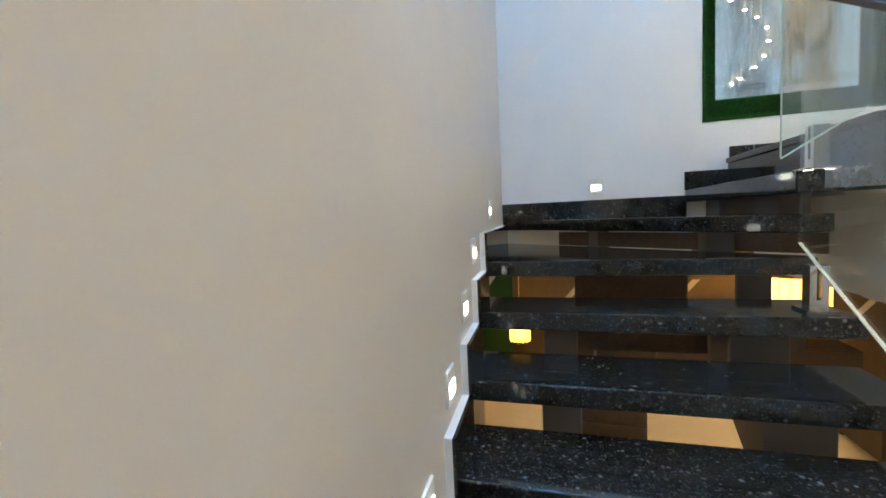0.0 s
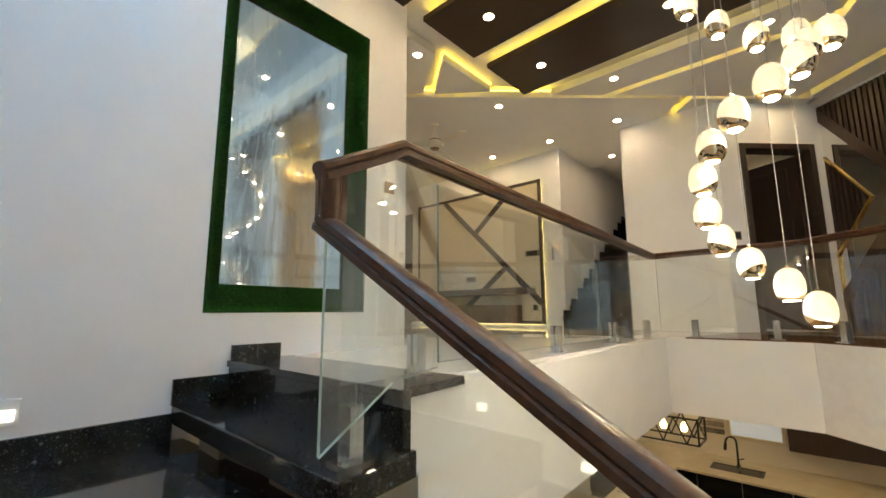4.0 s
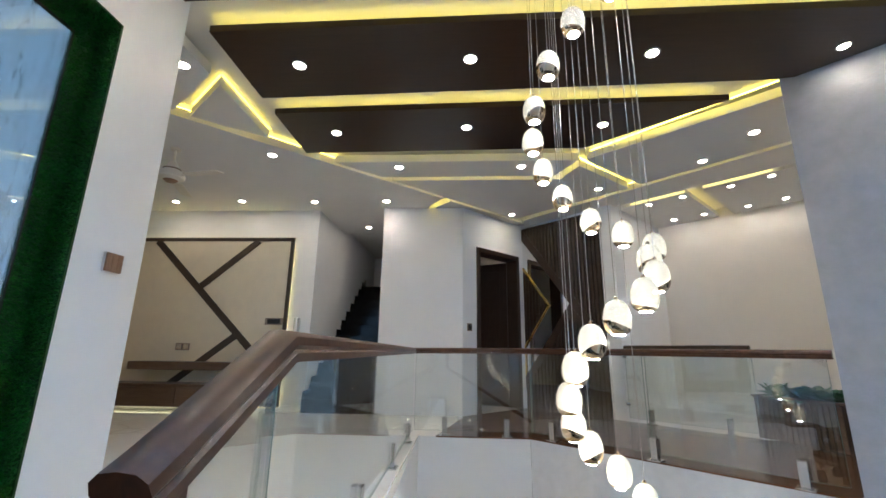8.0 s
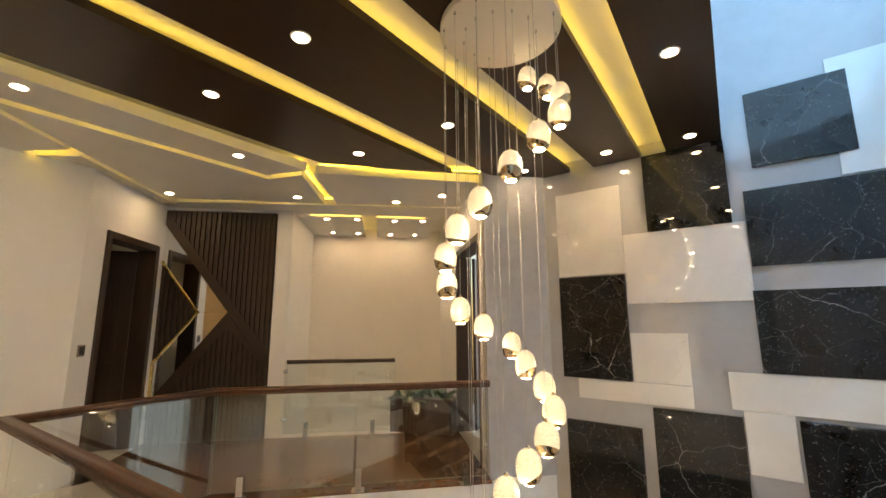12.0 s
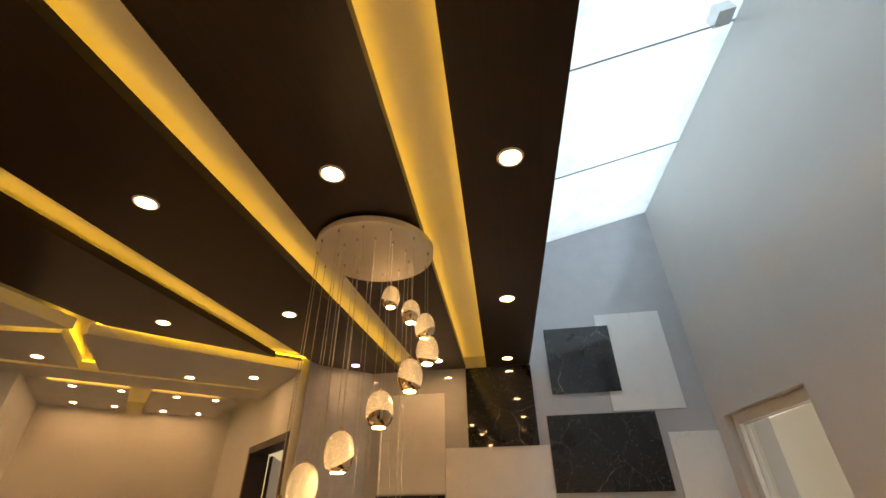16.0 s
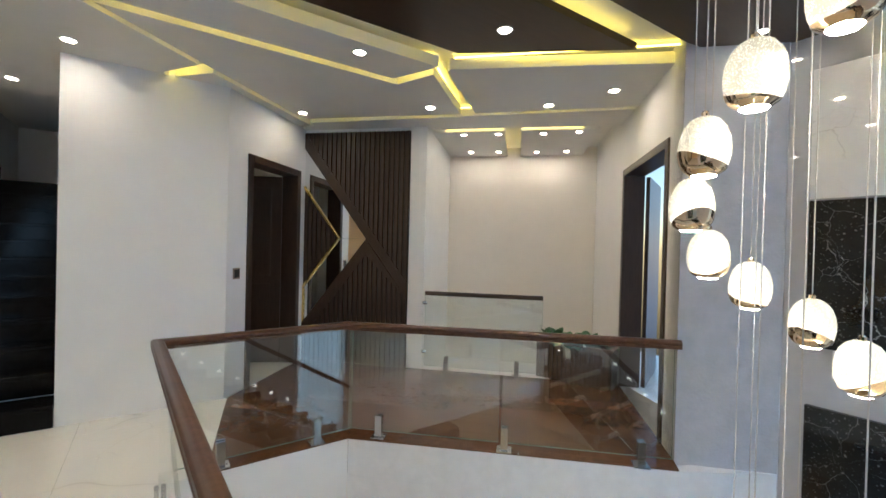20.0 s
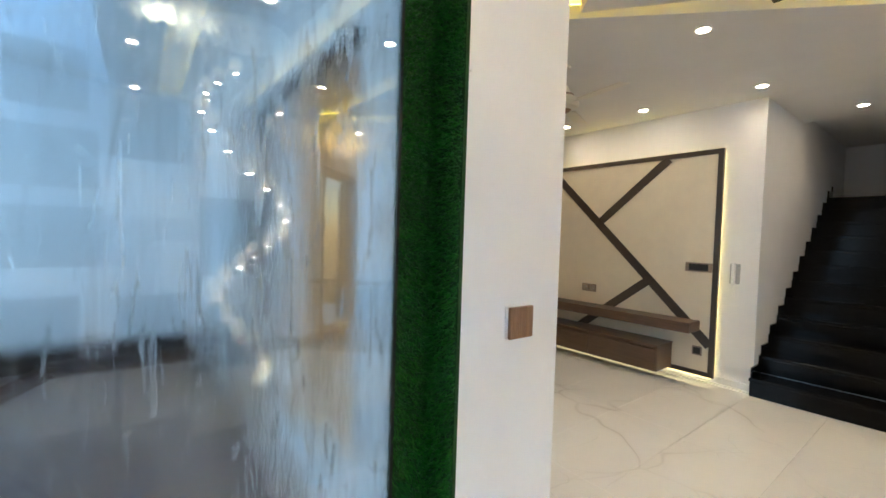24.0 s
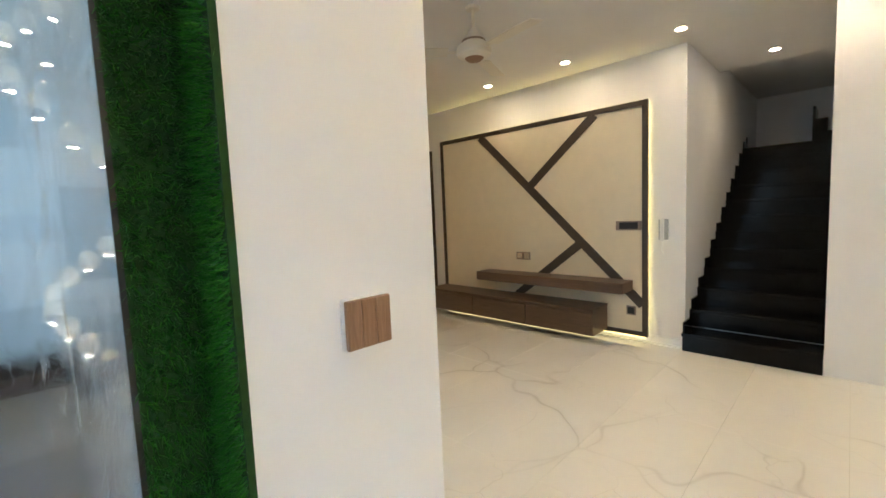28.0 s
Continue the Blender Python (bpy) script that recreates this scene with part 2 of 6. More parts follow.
WHITE_PLASTIC = plain("white_plastic", (0.80, 0.80, 0.80), 0.3, 0, 0.01, 4, 0.0)
BROWN_PLASTIC = plain("brown_switch_plastic", (0.26, 0.20, 0.155), 0.4, 0, 0.05, 20, 0.0)
FAN_WHITE = plain("cream_fan_enamel", (0.70, 0.66, 0.58), 0.3, 0, 0.02, 6, 0.0)
LED_YELLOW = glowing("yellow_led_strip", (1.0, 0.70, 0.10), 8)
DOWNLIGHT = glowing("downlight_lens", (1.0, 0.725, 0.45), 142)
STEP_GLOW = glowing("step_light_lens", (1.0, 0.93, 0.78), 3)
# pale colour stands in for light caught in the polished edge
LIT_EDGE = plain("lit_pale_glass_edge", (0.55, 0.70, 0.65), 0.12, 0.0, 0.05, 8, 0.0)
GLASS_EDGE = plain("polished_green_glass_edge", (0.22, 0.32, 0.29), 0.12, 0.0, 0.05, 8, 0.0)
GLASS = pane("clear_green_tinted_glass", (0.965, 0.985, 0.975))


# ---- building helpers ----
def prism(bm, poly, z0, z1):
    """A straight block over a plan polygon."""
    low = [bm.verts.new((x, y, z0)) for x, y in poly]
    top = [bm.verts.new((x, y, z1)) for x, y in poly]
    faces = [bm.faces.new(low[::-1]), bm.faces.new(top)]
    for i in range(len(poly)):
        j = (i + 1) % len(poly)
        faces.append(bm.faces.new((low[i], low[j], top[j], top[i])))
    return bm


def block(bm, x0, x1, y0, y1, z0, z1):
    return prism(bm, [(x0, y0), (x1, y0), (x1, y1), (x0, y1)], z0, z1)


def slab(bm, m, x0, x1, y0, y1, z0, z1):
    """A block in the axes of the pose m."""
    start = len(bm.verts)
    block(bm, x0, x1, y0, y1, z0, z1)
    bm.verts.ensure_lookup_table()
    for v in bm.verts[start:]:
        v.co = m @ v.co
    return bm


def rounded(bm, width, segments=2):
    """Softens every sharp edge."""
    bmesh.ops.recalc_face_normals(bm, faces=bm.faces)
    bmesh.ops.bevel(bm, geom=bm.edges[:], offset=width, segments=segments, affect="EDGES", profile=0.5)
    return bm


def lathe(bm, outline, segments=24, centre=(0, 0, 0), m=None):
    """A turned body: outline of (radius, height) from bottom to top."""
    rings = []
    for r, z in outline:
        if r < 1e-5:
            rings.append([bm.verts.new((centre[0], centre[1], centre[2] + z))])
        else:
            rings.append([bm.verts.new((centre[0] + r * math.cos(2 * math.pi * k / segments), centre[1] + r * math.sin(2 * math.pi * k / segments), centre[2] + z)) for k in range(segments)])
    for a, b in zip(rings, rings[1:]):
        for k in range(segments):
            j = (k + 1) % segments
            if len(a) == 1 and len(b) == 1:
                continue
            if len(a) == 1:
                bm.faces.new((a[0], b[j], b[k]))
            elif len(b) == 1:
                bm.faces.new((a[k], a[j], b[0]))
            else:
                bm.faces.new((a[k], a[j], b[j], b[k]))
    if m is not None:
        for ring in rings:
            for v in ring:
                v.co = m @ v.co
    return bm


def tube(bm, points, radius, sides=8):
    """A round bar along a line of points."""
    rings = []
    pts = [Vector(p) for p in points]
    for i, p in enumerate(pts):
        d = (pts[min(i + 1, len(pts) - 1)] - pts[max(i - 1, 0)]).normalized()
        a = d.orthogonal().normalized()
        b = d.cross(a)
        rings.append([bm.verts.new(p + radius * (a * math.cos(2 * math.pi * k / sides) + b * math.sin(2 * math.pi * k / sides))) for k in range(sides)])
    for r, s in zip(rings, rings[1:]):
        for k in range(sides):
            j = (k + 1) % sides
            bm.faces.new((r[k], r[j], s[j], s[k]))
    bm.faces.new(rings[0][::-1])
    bm.faces.new(rings[-1])
    return bm


def sweep(bm, points, profile):
    """A moulded bar along a line, mitred at its corners; the profile lies across (sideways, up)."""
    pts = [Vector(p) for p in points]
    up = Vector((0, 0, 1))
    rings = []
    for i, p in enumerate(pts):
        a = (p - pts[i - 1]).normalized() if i else None
        b = (pts[i + 1] - p).normalized() if i < len(pts) - 1 else None
        d = ((a or b) + (b or a)).normalized()
        ref = a or b
        side_ref = ref.cross(up).normalized() if abs(ref.z) < 0.98 else (b or a).cross(up).normalized()
        ring = []
        up_ref = side_ref.cross(ref).normalized()
        for s, u in profile:
            q = p + side_ref * s + up_ref * u
            k = (p - q).dot(d) / ref.dot(d) if abs(ref.dot(d)) > 0.2 else 0
            ring.append(bm.verts.new(q + ref * k))
        rings.append(ring)
    n = len(profile)
    for r, s in zip(rings, rings[1:]):
        for k in range(n):
            j = (k + 1) % n
            bm.faces.new((r[k], r[j], s[j], s[k]))
    bm.faces.new(rings[0][::-1])
    bm.faces.new(rings[-1])
    return bm


def finish(name, bm, material, smooth=False):
    bmesh.ops.recalc_face_normals(bm, faces=bm.faces)
    data = bpy.data.meshes.new(name)
    bm.to_mesh(data)
    bm.free()
    data.materials.append(material)
    if smooth:
        for f in data.polygons:
            f.use_smooth = True
        data.set_sharp_from_angle(angle=radians(40))
    return new(name, data)


def part(name, bm, material, parent, label="", smooth=False):
    ob = finish(name, bm, material, smooth)
    if parent is not None:
        ob.parent = parent
        ob.matrix_parent_inverse = parent.matrix_world.inverted()
    return tagged(ob, label=label)


def structure(name, bm, material, label, category):
    return tagged(finish(name, bm, material), label, category, kind="structure")


def thing(name, at, label, category, group=""):
    ob = new(name)
    ob.empty_display_size = 0.1
    ob.location = at
    ob.matrix_world = Matrix.Translation(at)
    return tagged(ob, label, category, group)


def bm_new():
    return bmesh.new()


# Levels and lines of the plan
FLOOR, CEIL, LOW = 0.0, 2.99, -3.25
NORTH = 3.43      # face of the stair's north wall
SOUTH = -1.38     # face of the marble wall


def west(y):
    """The west wall leans a little off the grid."""
    return -0.385 + (NORTH - y) * 0.0458


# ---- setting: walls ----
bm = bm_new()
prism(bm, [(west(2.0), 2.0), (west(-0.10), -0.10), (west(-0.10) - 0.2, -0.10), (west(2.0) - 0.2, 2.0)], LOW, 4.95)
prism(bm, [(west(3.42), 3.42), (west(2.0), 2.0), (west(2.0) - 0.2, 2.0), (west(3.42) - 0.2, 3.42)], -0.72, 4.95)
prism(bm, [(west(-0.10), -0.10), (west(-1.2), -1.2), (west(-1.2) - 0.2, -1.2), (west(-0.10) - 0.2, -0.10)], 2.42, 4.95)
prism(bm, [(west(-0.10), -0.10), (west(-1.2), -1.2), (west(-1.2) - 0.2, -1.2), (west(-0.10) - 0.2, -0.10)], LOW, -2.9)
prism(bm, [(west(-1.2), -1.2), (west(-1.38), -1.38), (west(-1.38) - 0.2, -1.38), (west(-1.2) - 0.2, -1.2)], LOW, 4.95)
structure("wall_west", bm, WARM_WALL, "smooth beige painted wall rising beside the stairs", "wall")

bm = bm_new()
MX0, MX1, MZ0, MZ1, DEEP = 1.045, 2.137, 0.268, 2.485, 0.115
block(bm, -0.75, MX0, NORTH, NORTH + 0.25, -0.64, 4.95)
block(bm, MX0, MX1, NORTH, NORTH + 0.25, MZ1, 4.95)
block(bm, MX0, MX1, NORTH, NORTH + 0.25, -0.64, MZ0)
block(bm, MX1, 2.555, NORTH, NORTH + 0.25, -0.64, 4.95)
structure("wall_north", bm, WHITE, "smooth white painted wall with a framed water mirror", "wall")

bm = bm_new()
block(bm, -0.6, 3.2, SOUTH - 0.25, SOUTH, LOW, 4.95)
structure("wall_south", bm, GREY_TILE, "polished light grey wall behind marble slabs", "wall")

bm = bm_new()
block(bm, 2.30, 2.40, NORTH + 0.25, 4.37, -0.30, 3.2)
block(bm, 2.30, 2.40, 4.37, 5.28, 2.40, 3.2)
block(bm, 2.30, 2.40, 4.37, 5.28, -0.30, 0.35)
block(bm, 2.30, 2.40, 5.28, 8.2, -0.30, 3.2)
block(bm, -0.6, 2.30, 8.2, 8.4, -0.3, 3.2)
block(bm, -0.8, -0.6, NORTH + 0.25, 8.4, -0.3, 0.9)
block(bm, -0.8, -0.6, NORTH + 0.25, 4.4, 0.9, 3.2)
block(bm, -0.8, -0.6, 4.4, 8.4, 2.5, 3.2)
structure("wall_lounge", bm, WHITE, "white painted lounge walls", "wall")

# beige made warmer and brighter to hold lamplight on the end wall
structure("wall_lounge_north", block(bm_new(), 2.30, 6.9, 8.2, 8.4, LOW, 3.2), plain("lamplit_beige_lounge_paint", (0.84, 0.66, 0.43), 0.5, vary=0.03, bump=0.06, fine=200), "beige end wall of the lounge, its colour warmed for lamplight", "wall")

TVX = 6.53
bm = bm_new()
block(bm, TVX, TVX + 0.2, 3.93, 7.46, FLOOR, 3.2)
block(bm, TVX, TVX + 0.2, 7.46, 8.2, 2.43, 3.2)
block(bm, TVX + 0.2, 11.0, 3.93, 4.1, FLOOR, 5.5)
structure("wall_east_lounge", bm, WHITE, "white painted wall behind the media panel", "wall")

# The pier between the upper stairs and the bedroom door, then the slanted walls of the lobby
S_SUM, S_DIF = 8.12, 6.80
Q, R = (6.44, 1.68), ((S_SUM + S_DIF) / 2, (S_SUM - S_DIF) / 2)
bm = bm_new()
prism(bm, [(6.44, 2.89), (6.44, 1.68), (6.60, 1.68), (6.60, 2.89)], FLOOR, 3.2)
block(bm, 6.60, 11.0, 2.75, 2.89, FLOOR, 5.5)
block(bm, 10.6, 10.8, 2.89, 3.93, FLOOR, 5.5)
structure("wall_stair_pier", bm, WHITE, "white painted pier beside the upper stairs", "wall")

DW = Matrix.Translation((Q[0], Q[1], 0)) @ Matrix.Rotation(radians(-45), 4, "Z")   # x along the door wall, y behind it
bm = bm_new()
slab(bm, DW, 0.0, 0.36, 0.0, 0.2, FLOOR, 3.2)
slab(bm, DW, 0.36, 1.26, 0.0, 0.2, 2.37, 3.2)
slab(bm, DW, 1.26, 1.46, 0.0, 0.2, FLOOR, 3.2)
structure("wall_bedroom", bm, WHITE, "white painted wall round a dark bedroom door", "wall")

# x runs from the corner at R down the slat wall towards the south-west
SW = Matrix.Translation((R[0], R[1], 0)) @ Matrix.Rotation(radians(-135), 4, "Z") @ Matrix.Scale(-1, 4, (0, 1, 0))
bm = bm_new()
slab(bm, SW, -0.3, 1.42, -0.25, -0.03, FLOOR, 3.2)
slab(bm, SW, 1.42, 1.62, -2.6, 0.0, LOW, 3.2)
structure("wall_slats_back", bm, WHITE, "white wall behind the slatted panel, ending in a column", "wall")
NICHE = plain("pale_cream_wall_paint", (0.80, 0.765, 0.71), 0.5, vary=0.02, bump=0.06, fine=220)
bm = bm_new()
slab(bm, SW, 1.62, 4.0, -1.95, -1.75, LOW, 3.2)
structure("wall_niche", bm, NICHE, "cream wall at the back of the open well", "wall")

# The wall of the second door, and the blue-grey pillar that ends it
EW = Matrix.Translation((3.47, -0.89, 0)) @ Matrix.Rotation(radians(-45), 4, "Z")  # x towards the south-east, -y is behind
bm = bm_new()
slab(bm, EW, 0.02, 0.27, -0.2, 0.0, FLOOR, 3.2)
slab(bm, EW, 0.27, 1.73, -0.2, 0.0, 2.42, 3.2)
slab(bm, EW, 1.73, 3.7, -0.2, 0.0, LOW, 3.2)
structure("wall_terrace_door", bm, WHITE, "white painted wall with a dark door frame", "wall")
bm = bm_new()
prism(bm, [(3.47, -0.89), (3.0, -1.36), (3.0, -1.7), (3.62, -1.04)], LOW, 3.2)
structure("wall_pillar", bm, GREY_PLASTER, "blue-grey textured plaster pillar", "wall")

# Shaft above the east edge of the skylight
bm = bm_new()
block(bm, 1.45, 1.6, SOUTH, NORTH, 3.25, 4.95)
structure("wall_shaft", bm, WHITE, "white inner wall of the skylight shaft", "wall")

# ---- setting: floors ----
bm = bm_new()
prism(bm, [(1.42, 2.17), (5.08, 2.17), (5.08, 1.95), (6.44, 1.65), (6.44, 2.89), (6.60, 2.89), (6.6, 8.2), (2.4, 8.2), (2.4, 3.42), (1.42, 3.42)], -0.30, -0.012)
structure("floor", bm, plain("grey_grout", (0.55, 0.53, 0.5), 0.7), "white marble tile floor of the upper lounge", "floor")
WOOD_PLAN = [[(5.10, 0.94), (7.18, 0.94), (6.44, 1.65), (5.10, 1.94)], [(3.43, -0.83), (3.50, -0.89), (4.69, -2.11), (7.46, 0.66), (7.18, 0.94), (5.10, 0.94)]]
bm = bm_new()
for poly in WOOD_PLAN:
    prism(bm, poly, -0.30, -0.012)
structure("floor_lobby", bm, plain("dark_grout", (0.06, 0.035, 0.025), 0.7), "reddish-brown wood tile floor of the lobby", "floor")
bm = bm_new()
block(bm, 6.6, 8.6, -0.5, 2.9, -0.3, -0.01)
prism(bm, [(3.0, -1.4), (4.69, -2.2), (6.0, -3.6), (3.0, -4.5)], -0.3, -0.01)
structure("floor_side_rooms", bm, FLOOR_MARBLE, "pale floor of the rooms behind the doors", "floor")

# Deep white edge beam round the void
bm = bm_new()
prism(bm, [(1.345, 2.05), (5.06, 2.13), (5.06, 0.97), (5.2, 0.97), (5.2, 2.30), (1.345, 2.30)], -0.755, -0.30)
prism(bm, [(1.27, 2.03), (1.61, 2.04), (1.61, 2.30), (1.27, 2.30)], -0.2995, -0.0302)
prism(bm, [(1.6105, 2.04), (5.06, 2.13), (5.06, 0.97), (5.095, 0.97), (5.095, 2.165), (1.6105, 2.165)], -0.2995, -0.014)
block(bm, 1.346, 1.50, 2.3005, 3.38, -0.75, -0.30)
structure("trim_edge_beam", bm, WHITE, "deep white painted edge beam of the landing", "beam")
bm = bm_new()
prism(bm, [(5.06, 0.968), (3.39, -0.80), (3.47, -0.89), (5.2, 0.82)], -0.755, -0.30)
prism(bm, [(5.06, 0.968), (3.39, -0.80), (3.43, -0.83), (5.098, 0.94)], -0.2995, -0.014)
prism(bm, [(3.39, -0.802), (3.0, -1.36), (3.2, -1.36), (3.5, -0.85)], LOW, -0.83)
prism(bm, [(3.39, -0.802), (3.0, -1.36), (3.2, -1.36), (3.46, -0.83)], -0.83, -0.014)
structure("trim_edge_beam_grey", bm, DAYLIT_PLASTER, "blue-grey plastered edge of the lobby floor", "beam")

# Lower storey
bm = bm_new()
block(bm, -2.4, 11.0, -5.0, 8.3, LOW - 0.2, LOW)
structure("floor_lower", bm, marble("cream_marble_floor", (0.72, 0.62, 0.45), (0.78, 0.69, 0.53), (0.5, 0.42, 0.3), 0.9, 0.008, 0.12, vein_amount=0.4), "glossy cream tile floor of the lower hall", "floor")
bm = bm_new()
block(bm, 1.38, 10.5, 2.30, 8.2, -0.45, -0.31)
block(bm, -2.4, 1.37, NORTH + 0.25, 8.2, -0.45, -0.31)
block(bm, -2.4, west(2.0) - 0.2, 1.8, NORTH + 0.249, -0.45, -0.31)
block(bm, 5.2, 10.5, -4.5, 2.30, -0.45, -0.31)
prism(bm, [(5.2, 0.9), (3.5, -0.8), (4.69, -2.2), (5.2, -4.5)], -0.45, -0.31)
structure("ceiling_lower", bm, CEILING, "white ceiling of the lower hall", "ceiling")
bm = bm_new()
block(bm, 9.60, 9.8, -5.0, 8.3, LOW, -0.3)
block(bm, 5.66, 5.86, 3.95, 8.2, LOW, -0.45)
block(bm, 3.2, 10.5, -5.0, -4.8, LOW, -0.3)
block(bm, -2.4, 2.3, 8.2, 8.4, LOW, -0.3)
block(bm, -2.55, -2.4, 1.8, 8.4, LOW, -0.31)
block(bm, -2.4, west(2.0) - 0.2, 1.8, 2.0, LOW, -0.31)
structure("wall_lower", bm, CREAM, "cream painted walls of the lower hall", "wall")

# ---- setting: ceilings ----
K1A, K1B, K2B = Vector((1.4, 6.896)), Vector((7.1, 0.76)), Vector((4.15, -1.99))


def on_k1(x):
    return K1A.y + (K1B.y - K1A.y) * (x - K1A.x) / (K1B.x - K1A.x)


def on_k2(x):
    return K1B.y + (K2B.y - K1B.y) * (x - K1B.x) / (K2B.x - K1B.x)


SLOT = 0.065
panels = []
# lounge side of the long light slot, with a notch over the pier
panels.append([(2.55, on_k1(2.55) + SLOT * 0.7), (6.02, on_k1(6.02) + SLOT * 0.7), (6.40, 2.22), (6.46, 2.14), (6.14, on_k1(6.14) + SLOT * 0.9), (7.2, on_k1(7.2) + SLOT * 0.5),
               (7.7, 1.0), (7.7, 2.9), (7.9, 2.9), (7.9, 8.3), (2.55, 8.3)])
# corner panels over the lobby
panels.append([(7.2, on_k1(7.2) - 0.02), (7.10, on_k2(7.10) - SLOT * 0.9), (4.30, on_k2(4.30) - SLOT * 0.9), (4.75, -2.3), (5.0, -2.05), (6.35, -0.65), (7.9, 0.85), (7.8, 1.0)])
panels.append([(4.82, on_k1(4.82) - SLOT * 0.7), (5.26, on_k1(5.26) - SLOT * 0.7), (5.26, 0.54), (4.82, 0.36)])
panels.append([(5.36, on_k1(5.36) - SLOT * 0.7), (7.0, on_k1(7.0) - SLOT * 0.6), (5.68, on_k2(5.68) + SLOT * 0.7), (4.97, 0.31), (5.36, 0.45)])
panels.append([(4.80, 0.26), (4.86, 0.24), (5.56, on_k2(5.56) + SLOT * 0.7), (4.20, on_k2(4.20) + SLOT * 0.7), (3.44, -0.92), (3.62, -1.05)])
# triangle between the dark panels and the long slot, and its neighbour
panels.append([(3.34, 3.69), (4.22, 3.69), (3.80, on_k1(3.80) - SLOT * 0.9)])
panels.append([(2.55, 3.69), (3.20, 3.69), (3.68, 4.33), (3.62, on_k1(3.62) - SLOT * 0.8), (2.55, on_k1(2.55) - SLOT * 0.8)])
bm = bm_new()
for poly in panels:
    prism(bm, poly, CEIL, CEIL + 0.09)
prism(bm, [(1.22, NORTH), (1.395, SOUTH), (1.44, -5.0), (11.0, -5.0), (11.0, 8.3), (1.22, 8.3)], CEIL + 0.125, CEIL + 0.2)
structure("ceiling", bm, CEILING, "white gypsum ceiling with angular light slots", "ceiling")

DARKS = [[(1.365, SOUTH), (1.795, SOUTH), (1.585, NORTH), (1.19, NORTH)],
         [(2.007, SOUTH), (2.455, SOUTH), (2.505, NORTH), (1.84, NORTH)],
         [(2.70, SOUTH), (3.02, SOUTH), (3.40, -0.97), (3.43, -0.80), (3.55, NORTH), (2.765, NORTH)],
         [(3.70, -0.64), (4.55, 0.36), (4.60, NORTH), (3.795, NORTH)]]
for i, poly in enumerate(DARKS):
    bm = bm_new()
    prism(bm, poly, CEIL + 0.012, CEIL + 0.065)
    panel_ob = finish("ceiling_panel", bm, DARK_LAMINATE)
    tagged(panel_ob, "long dark brown laminate ceiling panel", "ceiling panel", "dark ceiling panels", "structure")

# Ceiling of the open well behind the lobby
bm = bm_new()
slab(bm, SW, 1.62, 2.55, -1.75, -0.30, CEIL, CEIL + 0.06)
slab(bm, SW, 2.75, 3.70, -1.75, -0.30, CEIL, CEIL + 0.06)
structure("ceiling_niche", bm, CEILING, "two white ceiling panels edged with light", "ceiling")

# Skylight panes on thin seams, sloping down to the east
SKY_M = Matrix.Translation((0, 0, 4.64)) @ Matrix.Rotation(radians(13.3), 4, "Y")
sky_frame = thing("window_skylight", (0.4, 1.0, 4.5), "milky white skylight panels over the stairs, bright with daylight", "skylight")
sky_frame["kind"] = "structure"
SEAMS = [-1.6, -0.27, 0.88, 2.05, 3.6]
MILKY, n_, l_, b_ = nodes_of("milky_skylight_panel")
n_.remove(b_)
tl, df, mx = n_.new("ShaderNodeBsdfTranslucent"), n_.new("ShaderNodeBsdfDiffuse"), n_.new("ShaderNodeMixShader")
tl.inputs["Color"].default_value = (0.93, 0.96, 1.0, 1)
smear = noise_tex(n_, l_, 5.0, 6, 0.6)
sm = ramp(n_, l_, smear.outputs["Fac"], [(0.30, (0.80, 0.84, 0.88)), (0.5, (0.95, 0.97, 1.0))])
l_.new(sm.outputs["Color"], tl.inputs["Color"])
mx.inputs["Fac"].default_value = 0.25
l_.new(tl.outputs["BSDF"], mx.inputs[1])
l_.new(df.outputs["BSDF"], mx.inputs[2])
l_.new(mx.outputs["Shader"], n_["Material Output"].inputs["Surface"])
for y0, y1 in zip(SEAMS, SEAMS[1:]):
    bm = slab(bm_new(), SKY_M, -0.6, 1.6, y0 + 0.004, y1 - 0.004, 0.0, 0.012)
    part("pane", bm, MILKY, sky_frame)
SUPPORT_GREY = plain("grey_sealant", (0.30, 0.31, 0.32), 0.6, vary=0.1)
for y in SEAMS[1:4]:
    part("seam", slab(bm_new(), SKY_M, -0.6, 1.6, y - 0.006, y + 0.006, -0.006, -0.001), SUPPORT_GREY, sky_frame, "dark sealed seam between the panels")
part("bracket", slab(bm_new(), SKY_M, -0.16, -0.04, 0.93, 1.05, -0.09, -0.001), STEEL, sky_frame, "small metal bracket under the panel")


# ---- main stairs ----
def level(k):
    return -0.20 if k == 1 else -0.37 if k == 2 else -0.55 - 0.185 * (k - 3)


def nose(k, x):
    """The y of a straight tread's front edge; the flight is cut a little askew."""
    yw, ye = 2.09 - 0.30 * (k - 3), 2.09 - 0.30 * (k - 3)
    return yw + (ye - yw) * (x + 0.3) / 1.38


